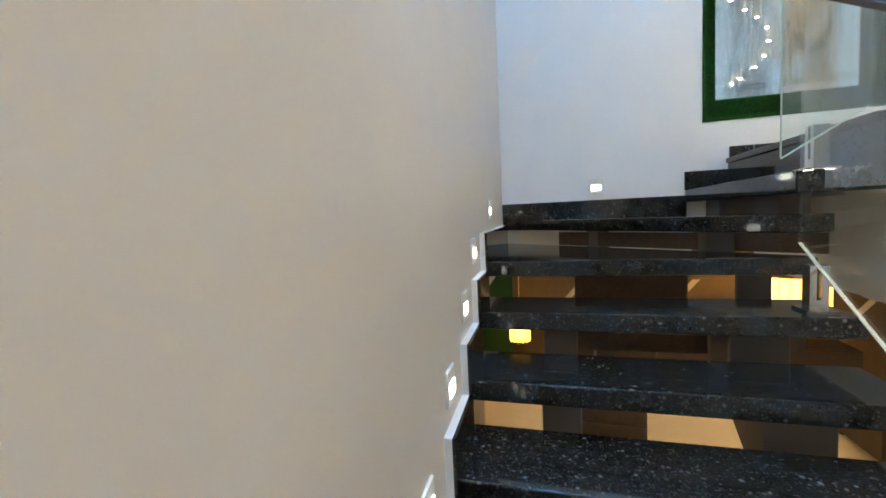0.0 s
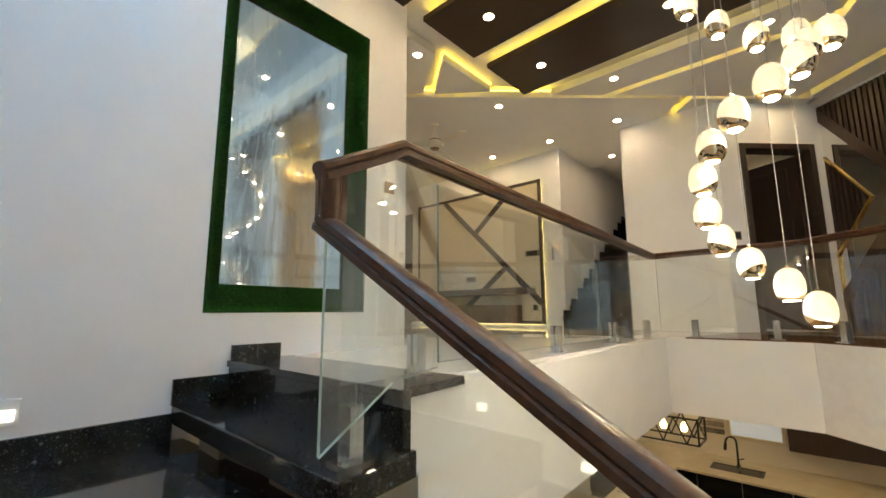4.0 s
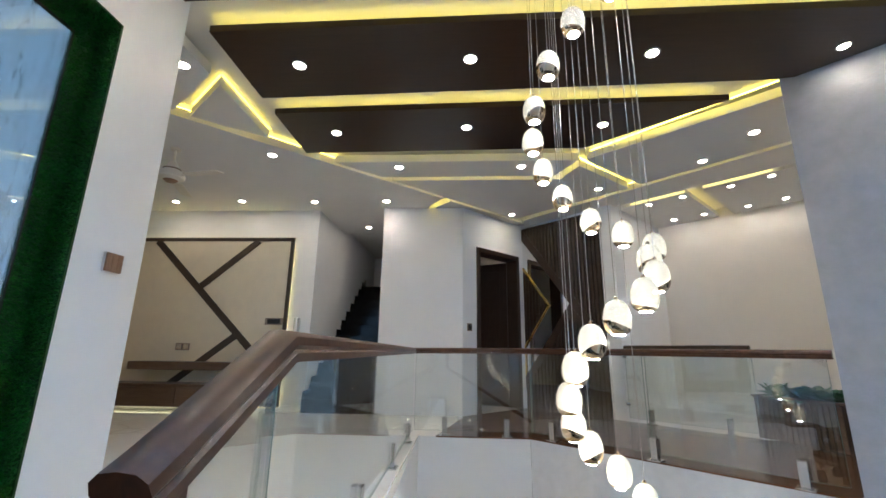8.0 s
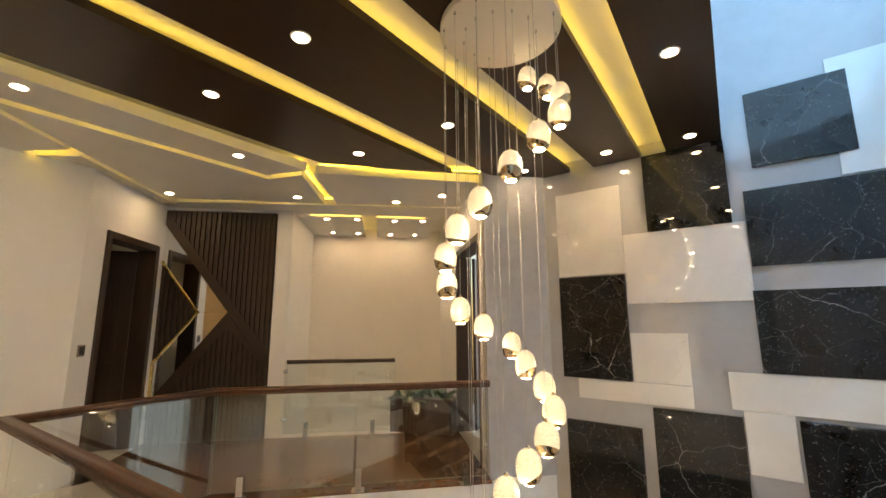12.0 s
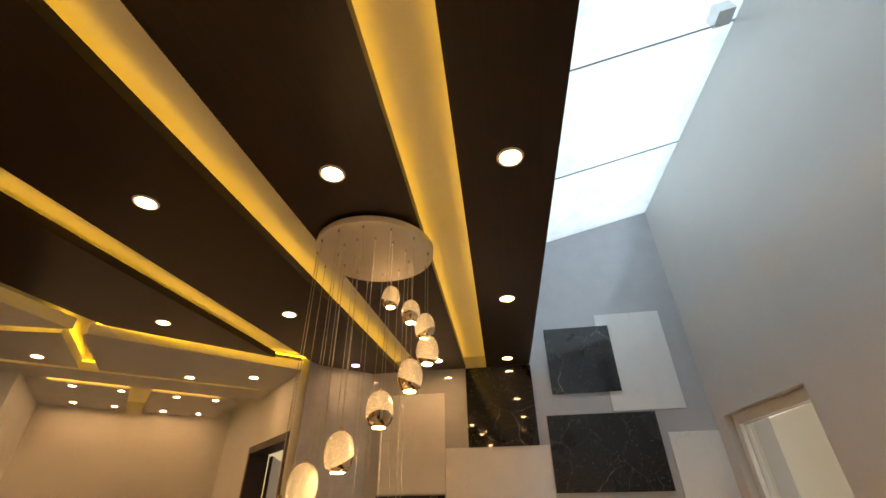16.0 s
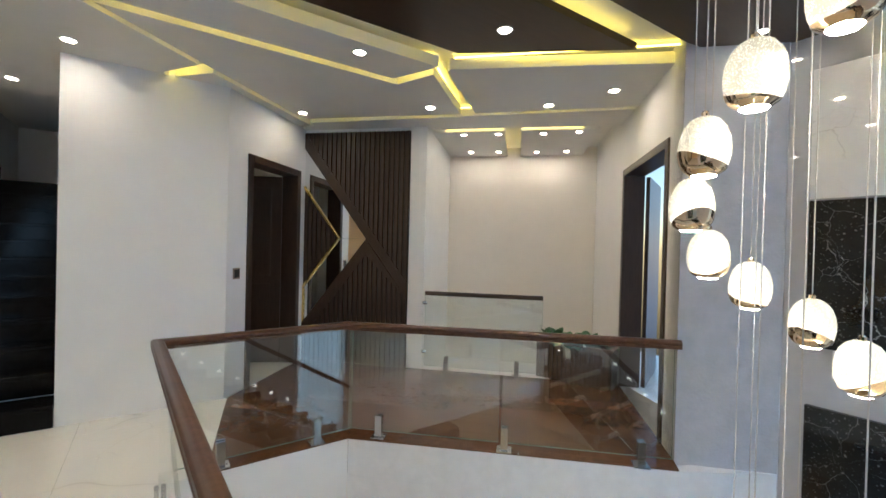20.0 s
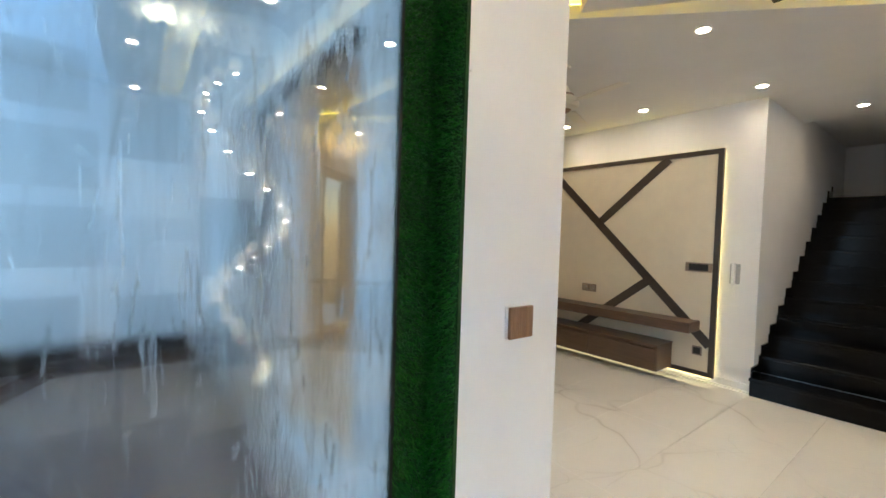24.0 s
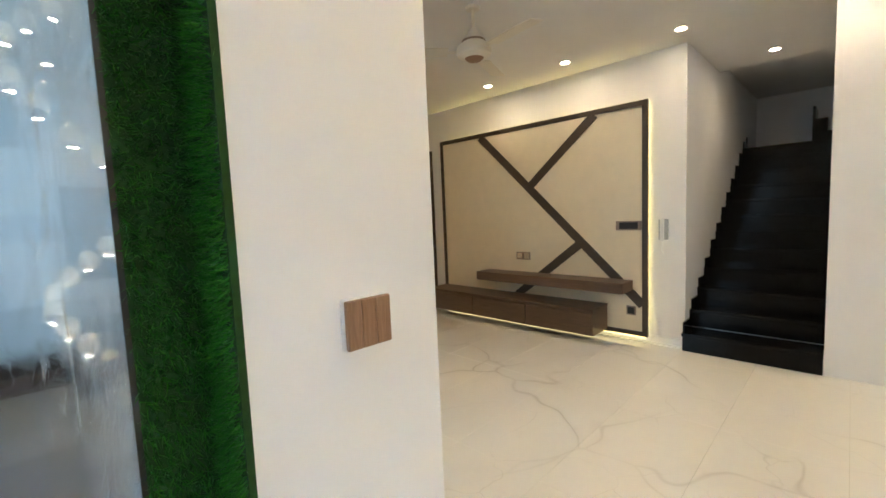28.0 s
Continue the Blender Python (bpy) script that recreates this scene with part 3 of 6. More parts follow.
EAST = 1.08
stairs = thing("staircase", (0.4, 0.5, -2.4), "black granite staircase with winding treads and open risers", "staircase")
SUPPORT = plain("taupe_stair_support", (0.16, 0.13, 0.11), 0.6, vary=0.1)
plans = {1: [(0.935, NORTH), (0.928, 1.94), (1.27, 1.98), (1.27, NORTH)],
         2: [(west(NORTH), NORTH - 0.01), (-0.2, 3.30), (0.97, 2.0), (1.10, 2.03), (1.0, NORTH), (west(NORTH), NORTH)],
         3: [(west(2.09), 2.09), (EAST, nose(3, EAST)), (1.06, 2.16), (west(NORTH) + 0.03, NORTH), (west(NORTH), NORTH)]}
for k in range(1, 15):
    z = level(k)
    if k in plans:
        plan = plans[k]
    else:
        back = 0.345
        plan = [(west(nose(k, -0.3)), nose(k, -0.3)), (EAST, nose(k, EAST)), (EAST, nose(k, EAST) + back), (west(nose(k, -0.3) + back), nose(k, -0.3) + back)]
    bm = prism(bm_new(), plan, z - (0.088 if k == 1 else 0.075), z)
    part("tread", rounded(bm, 0.006), GRANITE, stairs)
    for x, half in ((0.05, 0.072), (0.80, 0.105)):
        if k > 3:
            y = nose(k, x)
            bm = block(bm_new(), x - half, x + half, y + 0.12, y + 0.32, z - 0.28, z - 0.075)
            part("support", rounded(bm, 0.004, 1), SUPPORT, stairs, "taupe block under the tread")
            bm = bm_new()
            low = [(y + 0.12, z - 0.46), (y + 0.42, z - 0.275), (y + 0.42, z - 0.10), (y + 0.12, z - 0.2805)]
            vs = [bm.verts.new((x - half + 0.02, a, b)) for a, b in low] + [bm.verts.new((x + half - 0.02, a, b)) for a, b in low]
            for f in ((0, 1, 2, 3), (7, 6, 5, 4), (0, 4, 5, 1), (1, 5, 6, 2), (2, 6, 7, 3), (3, 7, 4, 0)):
                bm.faces.new([vs[i] for i in f])
            part("stringer", bm, SUPPORT, stairs, "sloping taupe stringer")
for x, y, z in ((0.30, 3.02, level(3)), (0.82, 2.50, level(3)), (1.05, 3.05, level(2)), (1.08, 2.40, level(2))):
    bm = block(bm_new(), x - 0.06, x + 0.06, y - 0.12, y + 0.12, z - 0.02, z + 0.11)
    part("support", bm, SUPPORT, stairs, "taupe block under the tread")
for a, b, k in (((0.05, 3.10), (1.16, 2.19), 2), ((1.02, 2.92), (1.05, 2.56), 1)):
    d = Vector((b[0] - a[0], b[1] - a[1], 0))
    m = Matrix.Translation((*a, 0)) @ Matrix.Rotation(math.atan2(d.y, d.x), 4, "Z")
    part("riser_board", slab(bm_new(), m, 0, d.length, 0.0, 0.02, level(k + 1), level(k) - 0.089), CONSOLE_WOOD, stairs, "brown board under the tread")
for k, drop in ((3, 0.185), (4, 0.185), (5, 0.095)):
    for x0, x1, wood_ in ((0.13, 0.69, CONSOLE_WOOD), (0.91, 1.06, DARK_WOOD)):
        y = nose(k, x0) + 0.345
        part("hanging_board", block(bm_new(), x0, x1, y, y + 0.02, level(k) - 0.075 - drop, level(k) - 0.076), wood_, stairs, "brown board hanging behind the tread")
# black riser and lip of the landing
bm = prism(bm_new(), [(1.205, NORTH), (1.225, 2.005), (1.268, 2.01), (1.245, NORTH)], -0.20, -0.030)
part("riser", bm, GRANITE, stairs)
bm = prism(bm_new(), [(1.185, NORTH - 0.019), (1.205, 1.995), (1.60, 2.035), (1.57, NORTH - 0.019)], -0.0298, 0.004)
part("nosing", rounded(bm, 0.002, 1), GRANITE, stairs, "dark granite strip along the landing edge")
# skirting: stepped black strips on the west and north walls
for k in range(3, 15):
    z, y0 = level(k), nose(k, -0.3) - 0.005
    y1 = y0 + 0.30 if k > 3 else NORTH
    bm = bm_new()
    x0, x1 = west(y0), west(y1)
    for name, near, far, mat in (("plaster_edge", 0.0, 0.026, WHITE), ("skirting", 0.026, 0.036, GRANITE)):
        bm = bm_new()
        low = [(x0, y0, z), (x1, y1, z), (x1, y1, z + 0.145), (x0, y0, z + 0.145)]
        vs = [bm.verts.new((x + near, y, zz)) for x, y, zz in low] + [bm.verts.new((x + far, y, zz)) for x, y, zz in low]
        for f in ((0, 1, 2, 3), (7, 6, 5, 4), (0, 4, 5, 1), (1, 5, 6, 2), (2, 6, 7, 3), (3, 7, 4, 0)):
            bm.faces.new([vs[i] for i in f])
        if k > 3:
            prism(bm, [(x1 + near, y1 - 0.03), (x1 + far, y1 - 0.03), (x1 + far, y1), (x1 + near, y1)], z + 0.1451, z + 0.330)
        part(name, bm, mat, stairs)
for x0, x1, z0, z1 in ((west(NORTH), 0.94, level(2), level(2) + 0.132), (0.93, 1.22, level(1), level(1) + 0.13), (1.21, 1.352, 0.0, 0.085), (1.360, 1.50, 0.0, 0.085)):
    bm = block(bm_new(), x0, x1, NORTH - 0.018, NORTH, z0, z1)
    part("skirting", bm, GRANITE, stairs)
bm = prism(bm_new(), [(west(-0.95), -0.95), (1.08, -0.95), (1.08, SOUTH), (west(SOUTH), SOUTH)], level(15) - 0.1, level(15))
part("landing", bm, GRANITE, stairs)


def step_light(m):
    lampbox = thing("step_light", m.translation, "small white recessed step light, switched on", "wall light", "step lights")
    bm = slab(bm_new(), m, -0.05, 0.05, -0.010, 0.0, -0.055, 0.055)
    part("plate", rounded(bm, 0.003), WHITE_PLASTIC, lampbox)
    bm = slab(bm_new(), m, -0.033, 0.033, -0.014, -0.0102, -0.030, 0.012)
    part("lens", bm, STEP_GLOW, lampbox, "glowing warm lens")


step_light(Matrix.Translation((0.33, NORTH, -0.136)))
for k, y in ((3, 2.46), (4, 1.81), (5, 1.545), (6, 1.25), (7, 0.95), (8, 0.65), (9, 0.35), (10, 0.05)):
    step_light(Matrix.Translation((west(y), y, level(k) + 0.265)) @ Matrix.Rotation(radians(90 + 2.6), 4, "Z"))

# ---- railings ----
PROFILE = [(-0.034, -0.030), (-0.022, -0.030), (-0.020, -0.022), (0.020, -0.022), (0.022, -0.030), (0.034, -0.030), (0.036, -0.012), (0.030, -0.006),
           (0.036, 0.002), (0.034, 0.018), (0.022, 0.029), (0.0, 0.032), (-0.022, 0.029), (-0.034, 0.018), (-0.036, 0.002), (-0.030, -0.006), (-0.036, -0.012)]
RZ = 0.87
railing = thing("glass_railing", (3.2, 2.2, 0), "frameless glass railing with a varnished walnut handrail and steel spigots", "railing")
C2, C3, CE = (5.145, 2.222), (5.135, 0.96), (3.42, -0.83)
N0, S0 = (0.915, 2.015), (1.20, 2.0)
bm = sweep(bm_new(), [(N0[0] - 0.040, N0[1], 0.700), (*N0, 0.717), (*S0, RZ - 0.006), (*C2, RZ - 0.01), (*C3, RZ), (*CE, RZ)], PROFILE)
part("handrail", bm, RAIL_WOOD, railing, "moulded walnut handrail", True)
SL = 0.60


def rail_z(y):
    return 0.495 + SL * (y - 1.95)


bm = sweep(bm_new(), [(0.915, 2.02, 0.715), (0.915, 2.015, 0.525)], [(a * 0.92, b * 1.05) for a, b in PROFILE])
bm = sweep(bm, [(0.915, 2.045, rail_z(2.045)), (0.956, 0.9, rail_z(0.9)), (0.956, -1.1, rail_z(-1.1))], PROFILE)
part("stair_handrail", bm, RAIL_WOOD, railing, "sloping walnut handrail with an upright end", True)
part("filler", block(bm_new(), 0.947, 0.968, 1.999, 2.031, 0.54, 0.71), RAIL_WOOD, railing, "flat walnut filler beside the upright")


def glass_panel(p, q, z0, z1, parent=None, rim=GLASS_EDGE, ends=2):
    d = Vector((q[0] - p[0], q[1] - p[1], 0))
    m = Matrix.Translation((p[0], p[1], 0)) @ Matrix.Rotation(math.atan2(d.y, d.x), 4, "Z")
    bm = slab(bm_new(), m, 0, d.length, -0.006, 0.006, z0, z1)
    sheet = part("glass_panel", bm, GLASS, parent or railing)
    for a, b in ((-0.0015, 0.0), (d.length, d.length + 0.0015))[:ends]:
        part("edge", slab(bm_new(), m, a, b, -0.006, 0.006, z0, z1), rim, sheet, "green polished glass edge")
    part("edge", slab(bm_new(), m, 0, d.length, -0.006, 0.006, z0 - 0.0015, z0), GLASS_EDGE, sheet, "green polished glass edge")
    return sheet


def spigot(x, y, z, angle, parent=None):
    m = Matrix.Translation((x, y, z)) @ Matrix.Rotation(radians(angle), 4, "Z")
    bm = bm_new()
    slab(bm, m, -0.055, 0.055, -0.05, 0.05, 0.0, 0.010)
    slab(bm, m, -0.026, 0.026, -0.030, -0.008, 0.010, 0.175)
    slab(bm, m, -0.026, 0.026, 0.008, 0.030, 0.010, 0.175)
    slab(bm, m, -0.026, 0.026, -0.008, 0.008, 0.010, 0.045)
    sp = part("spigot", bm, STEEL, parent or railing, "steel glass clamp")
    for a in (-0.04, 0.04):
        part("bolt", lathe(bm_new(), [(0.007, 0.010), (0.007, 0.014), (0, 0.016)], 8, (a, 0.0, 0), m), CHROME, sp)


glass_panel((1.585, 2.17), (5.09, 2.20), 0.05, RZ - 0.018, None, GLASS_EDGE, 1)
glass_panel((1.20, 2.022), (1.575, 2.168), 0.03, RZ - 0.018, None, GLASS_EDGE, 0)
bm = bm_new()
for y in (2.014, 2.026):
    for x, z in ((0.911, -0.144), (1.19, 0.031), (1.19, 0.82), (0.911, 0.673)):
        bm.verts.new((x, y, z))
bm.verts.ensure_lookup_table()
for f in ((0, 1, 2, 3), (7, 6, 5, 4), (0, 4, 5, 1), (1, 5, 6, 2), (2, 6, 7, 3), (3, 7, 4, 0)):
    bm.faces.new([bm.verts[i] for i in f])
corner_glass = part("glass_panel", bm, GLASS, railing)
part("edge", block(bm_new(), 0.9092, 0.9108, 2.014, 2.026, -0.144, 0.673), LIT_EDGE, corner_glass, "glass edge coloured pale for the light caught in it")
part("edge", tube(bm_new(), [(0.911, 2.02, -0.147), (1.19, 2.02, 0.028)], 0.004, 6), LIT_EDGE, corner_glass, "glass edge coloured pale for the light caught in it")
glass_panel((5.10, 2.18), (5.10, 0.93), 0.05, RZ - 0.018)
diag = Vector((CE[0] - C3[0], CE[1] - C3[1]))
for a, b in ((0.01, 0.49), (0.50, 0.985)):
    glass_panel((C3[0] + diag.x * a, C3[1] + diag.y * a), (C3[0] + diag.x * b, C3[1] + diag.y * b), 0.05, RZ - 0.018)
for x in (1.48, 2.76, 3.78, 4.68):
    spigot(x, 2.20, 0, 0)
for y in (1.86, 1.21):
    spigot(5.10, y, 0, 90)
for x, y in ((4.94, 0.76), (4.25, 0.06), (3.57, -0.62)):
    spigot(x, y, 0, 45)
spigot(1.045, 2.05, -0.20, 0)
# near-white colour paints the gleam along the sloping bottom edge
GLINT_EDGE = plain("painted_glint_glass_edge", (0.86, 0.88, 0.82), 0.1, 0.0, 0.03, 8, 0.0)
for y0, y1 in ((2.02, 0.30), (0.28, -0.9)):
    for name, lo, hi, mat in (("glass_panel", 1.02, 0.02, GLASS), ("bottom_edge", 1.0245, 1.0202, GLINT_EDGE)):
        bm = bm_new()
        pts = [(y0, rail_z(y0) - lo), (y1, rail_z(y1) - lo), (y1, rail_z(y1) - hi), (y0, rail_z(y0) - hi)]
        vs = [bm.verts.new((0.974, y, z)) for y, z in pts] + [bm.verts.new((0.986, y, z)) for y, z in pts]
        for f in ((0, 1, 2, 3), (7, 6, 5, 4), (0, 4, 5, 1), (1, 5, 6, 2), (2, 6, 7, 3), (3, 7, 4, 0)):
            bm.faces.new([vs[i] for i in f])
        part(name, bm, mat, railing, "glass bottom edge coloured pale for the light caught in it" if name == "bottom_edge" else "")
for k in (4, 6, 8, 10):
    spigot(0.98, nose(k, 1.0) + 0.12, level(k), 90)

# the second, short railing in front of the open well
rail2 = thing("well_railing", (5.8, -1.0, 0), "short glass railing with a dark handrail before the open well", "railing")
p0, p1 = (6.295, -0.505), (5.30, -1.505)
bm = sweep(bm_new(), [(*p0, 0.94), (*p1, 0.94)], [(a * 0.8, b * 0.8) for a, b in PROFILE])
part("handrail", bm, DARK_WOOD, rail2, smooth=True)
glass_panel(p0, p1, 0.05, 0.925, rail2)
for x, y in ((6.10, -0.70), (5.50, -1.30)):
    spigot(x, y, 0, 45, rail2)
for z in (0.22, 0.82):
    bm = lathe(bm_new(), [(0, -0.03), (0.022, -0.03), (0.022, 0.02), (0, 0.02)], 10, (0, 0, 0), Matrix.Translation((6.30, -0.50, z)) @ Matrix.Rotation(radians(90), 4, "X"))
    part("wall_clamp", bm, STEEL, rail2)

# ---- lights in the ceiling ----
bm = lathe(bm_new(), [(0.039, -0.001), (0.043, -0.006), (0.051, -0.007), (0.055, 0.0), (0.039, 0.004)], 28)
first = tagged(finish("downlight", bm, WHITE_PLASTIC, True), "round recessed ceiling downlight, switched on", "downlight", "ceiling downlights")
bm = lathe(bm_new(), [(0, -0.003), (0.040, -0.003), (0.040, 0.003), (0, 0.003)], 20)
part("lens", bm, DOWNLIGHT, first, "glowing warm white lens")
SPOTS = [(1.45, 1.59), (1.52, 0.235), (1.574, -1.12), (1.44, 2.93), (2.195, 1.63), (2.24, -1.06), (2.17, 2.93), (3.105, 1.605), (3.085, 0.275), (3.06, -1.04), (3.13, 2.93),
         (4.09, 1.63), (4.075, 0.32), (4.16, 2.95), (4.97, 0.985), (4.965, 2.435), (5.70, -0.13), (6.76, 0.90), (4.88, -1.04), (4.24, -1.19), (4.61, 3.825), (3.08, 3.83),
         (6.09, 5.99), (6.09, 4.965), (6.13, 3.88), (6.12, 2.80), (7.47, 3.37)]
for i, (x, y) in enumerate(SPOTS):
    m = pose(x, y, CEIL + (0.011 if i < 14 else -0.001))
    if i:
        copy_thing(first, m @ Matrix.Scale(0.8, 4) if i == 9 else m)
    else:
        first.matrix_world = m
soft_lens = first.children[0].data.copy()
soft_lens.materials[0] = glowing("dim_downlight_lens", (1.0, 0.74, 0.48), 100)
for x, y in ((6.33, -1.06), (6.01, -1.38), (5.63, -1.80), (5.30, -2.08), (7.06, -1.76), (6.77, -2.08), (6.40, -2.51), (6.08, -2.81)):
    small = copy_thing(first, pose(x, y, CEIL - 0.001) @ Matrix.Scale(0.85, 4))
    small.children[0].data = soft_lens


LED_SLOT = glowing("yellow_slot_led_strip", (1.0, 0.68, 0.07), 9)
LED_SOFT = glowing("soft_yellow_led_strip", (1.0, 0.68, 0.07), 4)
LED_DIM = glowing("dim_niche_led_strip", (1.0, 0.70, 0.16), 3)


def led(p, q, z=CEIL + 0.092, width=0.012, material=LED_SLOT):
    d = Vector((q[0] - p[0], q[1] - p[1], 0))
    m = Matrix.Translation((p[0], p[1], z)) @ Matrix.Rotation(math.atan2(d.y, d.x), 4, "Z")
    return tagged(finish("led_strip", slab(bm_new(), m, 0, d.length, -width / 2, width / 2, 0, 0.010), material), "yellow led strip light hidden in a ceiling slot", "led strip", "cove lights", "structure")


# dark panels: strips lie on the panel edges
for xs, ys, xn in ((1.770, SOUTH, 1.560), (2.032, SOUTH, 1.865), (2.725, SOUTH, 2.790), (3.728, -0.56, 3.820), (4.525, 0.4, 4.575)):
    led((xs, ys + 0.02), (xn, NORTH - 0.02), CEIL + 0.066, 0.012, LED_YELLOW)
OFF = SLOT * 0.7 + 0.016
led((2.6, on_k1(2.6) + OFF), (6.0, on_k1(6.0) + OFF))
led((6.14, on_k1(6.14) + OFF), (7.15, on_k1(7.15) + OFF))
led((6.42, 2.20), (6.13, 2.0))
led((7.0, on_k2(7.0) - OFF), (4.3, on_k2(4.3) - OFF))
led((5.245, 0.56), (5.245, 2.6))
led((5.26, 0.53), (4.86, 0.37))
led((4.96, 0.30), (5.66, -0.44))
led((3.55, -0.98), (4.78, 0.23))
led((3.34, 3.68), (4.22, 3.68), material=LED_SOFT)
led((3.34, 3.70), (3.76, 4.22), material=LED_SOFT)
for u0, u1 in ((1.80, 2.53), (2.77, 3.5)):
    a, b = SW @ Vector((u0, -0.288, 0)), SW @ Vector((u1, -0.288, 0))
    led((a.x, a.y), (b.x, b.y), CEIL + 0.020, 0.003, LED_DIM)
for u in (2.53, 2.77, 1.80, 3.50):
    a, b = SW @ Vector((u, -0.31, 0)), SW @ Vector((u, -1.7, 0))
    led((a.x, a.y), (b.x, b.y), CEIL + 0.062, 0.012, LED_DIM)

# ---- water window in its grass-lined recess ----
GRASS = plain("artificial_grass_backing", (0.008, 0.045, 0.005), 0.9, vary=0.3, scale=40, bump=0.3, fine=300)
BLADES, n_, l_, b_ = nodes_of("artificial_grass_blades")
gn = n_.new("ShaderNodeNewGeometry")
gr = ramp(n_, l_, gn.outputs["Random Per Island"], [(0.0, (0.010, 0.075, 0.005)), (0.7, (0.022, 0.135, 0.007)), (1.0, (0.045, 0.20, 0.012))])
l_.new(gr.outputs["Color"], b_.inputs["Base Color"])
b_.inputs["Roughness"].default_value, b_.inputs["Specular IOR Level"].default_value = 0.55, 0.25
WET, n_, l_, b_ = nodes_of("glass_with_running_water")
n_.remove(b_)
gl, ga, mx = n_.new("ShaderNodeBsdfGlossy"), n_.new("ShaderNodeBsdfRefraction"), n_.new("ShaderNodeMixShader")
gl.inputs["Color"].default_value = (0.95, 0.97, 1.0, 1)
gl.inputs["Roughness"].default_value = 0.0
ga.inputs["IOR"].default_value, ga.inputs["Roughness"].default_value = 1.33, 0.015
ga.inputs["Color"].default_value = (0.90, 0.95, 0.97, 1)
mx.inputs["Fac"].default_value = 0.145
wave = noise_tex(n_, l_, 1.0, 8, 0.9, (52, 1, 13.0), 0.68)
bump_ = n_.new("ShaderNodeBump")
bump_.inputs["Strength"].default_value, bump_.inputs["Distance"].default_value = 0.014, 0.01
bump_b = n_.new("ShaderNodeBump")
bump_b.inputs["Strength"].default_value, bump_b.inputs["Distance"].default_value = 0.16, 0.012
zone = noise_tex(n_, l_, 1.0, 3, 0.4, (5, 1, 1.3), 0.5)
splash = ramp(n_, l_, zone.outputs["Fac"], [(0.56, (0.0015, 0.0015, 0.0015)), (0.76, (0.03, 0.03, 0.03))])
l_.new(splash.outputs["Color"], bump_.inputs["Strength"])
swell = noise_tex(n_, l_, 1.0, 3, 0.6, (11, 1, 5), 0.5)
place, across = n_.new("ShaderNodeNewGeometry"), n_.new("ShaderNodeSeparateXYZ")
l_.new(place.outputs["Position"], across.inputs["Vector"])
edge_w = ramp(n_, l_, across.outputs["X"], [(0.0, (0.5, 0.5, 0.5)), (0.08, (0, 0, 0)), (0.88, (0, 0, 0)), (1.0, (0.6, 0.6, 0.6))])
span = n_.new("ShaderNodeMapRange")
for key, v in (("From Min", 1.16), ("From Max", 2.016)):
    span.inputs[key].default_value = v
l_.new(across.outputs["X"], span.inputs["Value"])
l_.new(span.outputs["Result"], edge_w.inputs["Fac"])
patch = ramp(n_, l_, noise_tex(n_, l_, 1.0, 4, 0.6, (6, 1, 2.2), 0.55).outputs["Fac"], [(0.52, (0.09, 0.09, 0.09)), (0.72, (0.45, 0.45, 0.45))])
thick = n_.new("ShaderNodeMath")
thick.operation = "MAXIMUM"
l_.new(patch.outputs["Color"], thick.inputs[0])
l_.new(edge_w.outputs["Color"], thick.inputs[1])
rill = noise_tex(n_, l_, 1.0, 6, 1.0, (60, 1, 6), 0.6)
runs = ramp(n_, l_, rill.outputs["Fac"], [(0.56, (0, 0, 0)), (0.66, (0.85, 0.85, 0.85))])
wavy = n_.new("ShaderNodeMath")
wavy.operation = "MAXIMUM"
l_.new(thick.outputs[0], wavy.inputs[0])
l_.new(runs.outputs["Color"], wavy.inputs[1])
l_.new(wavy.outputs[0], bump_b.inputs["Strength"])
for bb, sh, tex in ((bump_, gl, swell), (bump_b, ga, wave)):
    l_.new(tex.outputs["Fac"], bb.inputs["Height"])
    l_.new(bb.outputs["Normal"], sh.inputs["Normal"])
l_.new(ga.outputs["BSDF"], mx.inputs[1])
l_.new(gl.outputs["BSDF"], mx.inputs[2])
# pale streaks paint haze and glints onto the clear water film
film_, haze_white = n_.new("ShaderNodeMixShader"), n_.new("ShaderNodeBsdfDiffuse")
haze_white.inputs["Color"].default_value = (0.50, 0.55, 0.57, 1)
streak = noise_tex(n_, l_, 1.0, 8, 0.8, (26, 1, 3.0), 0.7)
amount = ramp(n_, l_, streak.outputs["Fac"], [(0.48, (0.0, 0.0, 0.0)), (0.72, (0.09, 0.09, 0.09))])
thin = ramp(n_, l_, rill.outputs["Fac"], [(0.60, (0, 0, 0)), (0.70, (0.10, 0.10, 0.10))])
both = n_.new("ShaderNodeMath")
l_.new(amount.outputs["Color"], both.inputs[0])
l_.new(thin.outputs["Color"], both.inputs[1])
l_.new(both.outputs[0], film_.inputs["Fac"])
l_.new(mx.outputs["Shader"], film_.inputs[1])
l_.new(haze_white.outputs["BSDF"], film_.inputs[2])
l_.new(film_.outputs["Shader"], n_["Material Output"].inputs["Surface"])
water = thing("water_window", (1.6, NORTH, 0.25), "glass pane with running water in a green artificial grass recess", "window")
GX0, GX1, GZ0, GZ1 = 1.16, 2.016, 0.437, 2.355
bm = block(bm_new(), GX0 - 0.02, GX1 + 0.02, NORTH + DEEP + 0.008, NORTH + DEEP + 0.020, GZ0 - 0.02, GZ1 + 0.02)
wet = part("wet_glass", bm, WET, water, "clear glass streaked by running water")
wet.visible_shadow = False
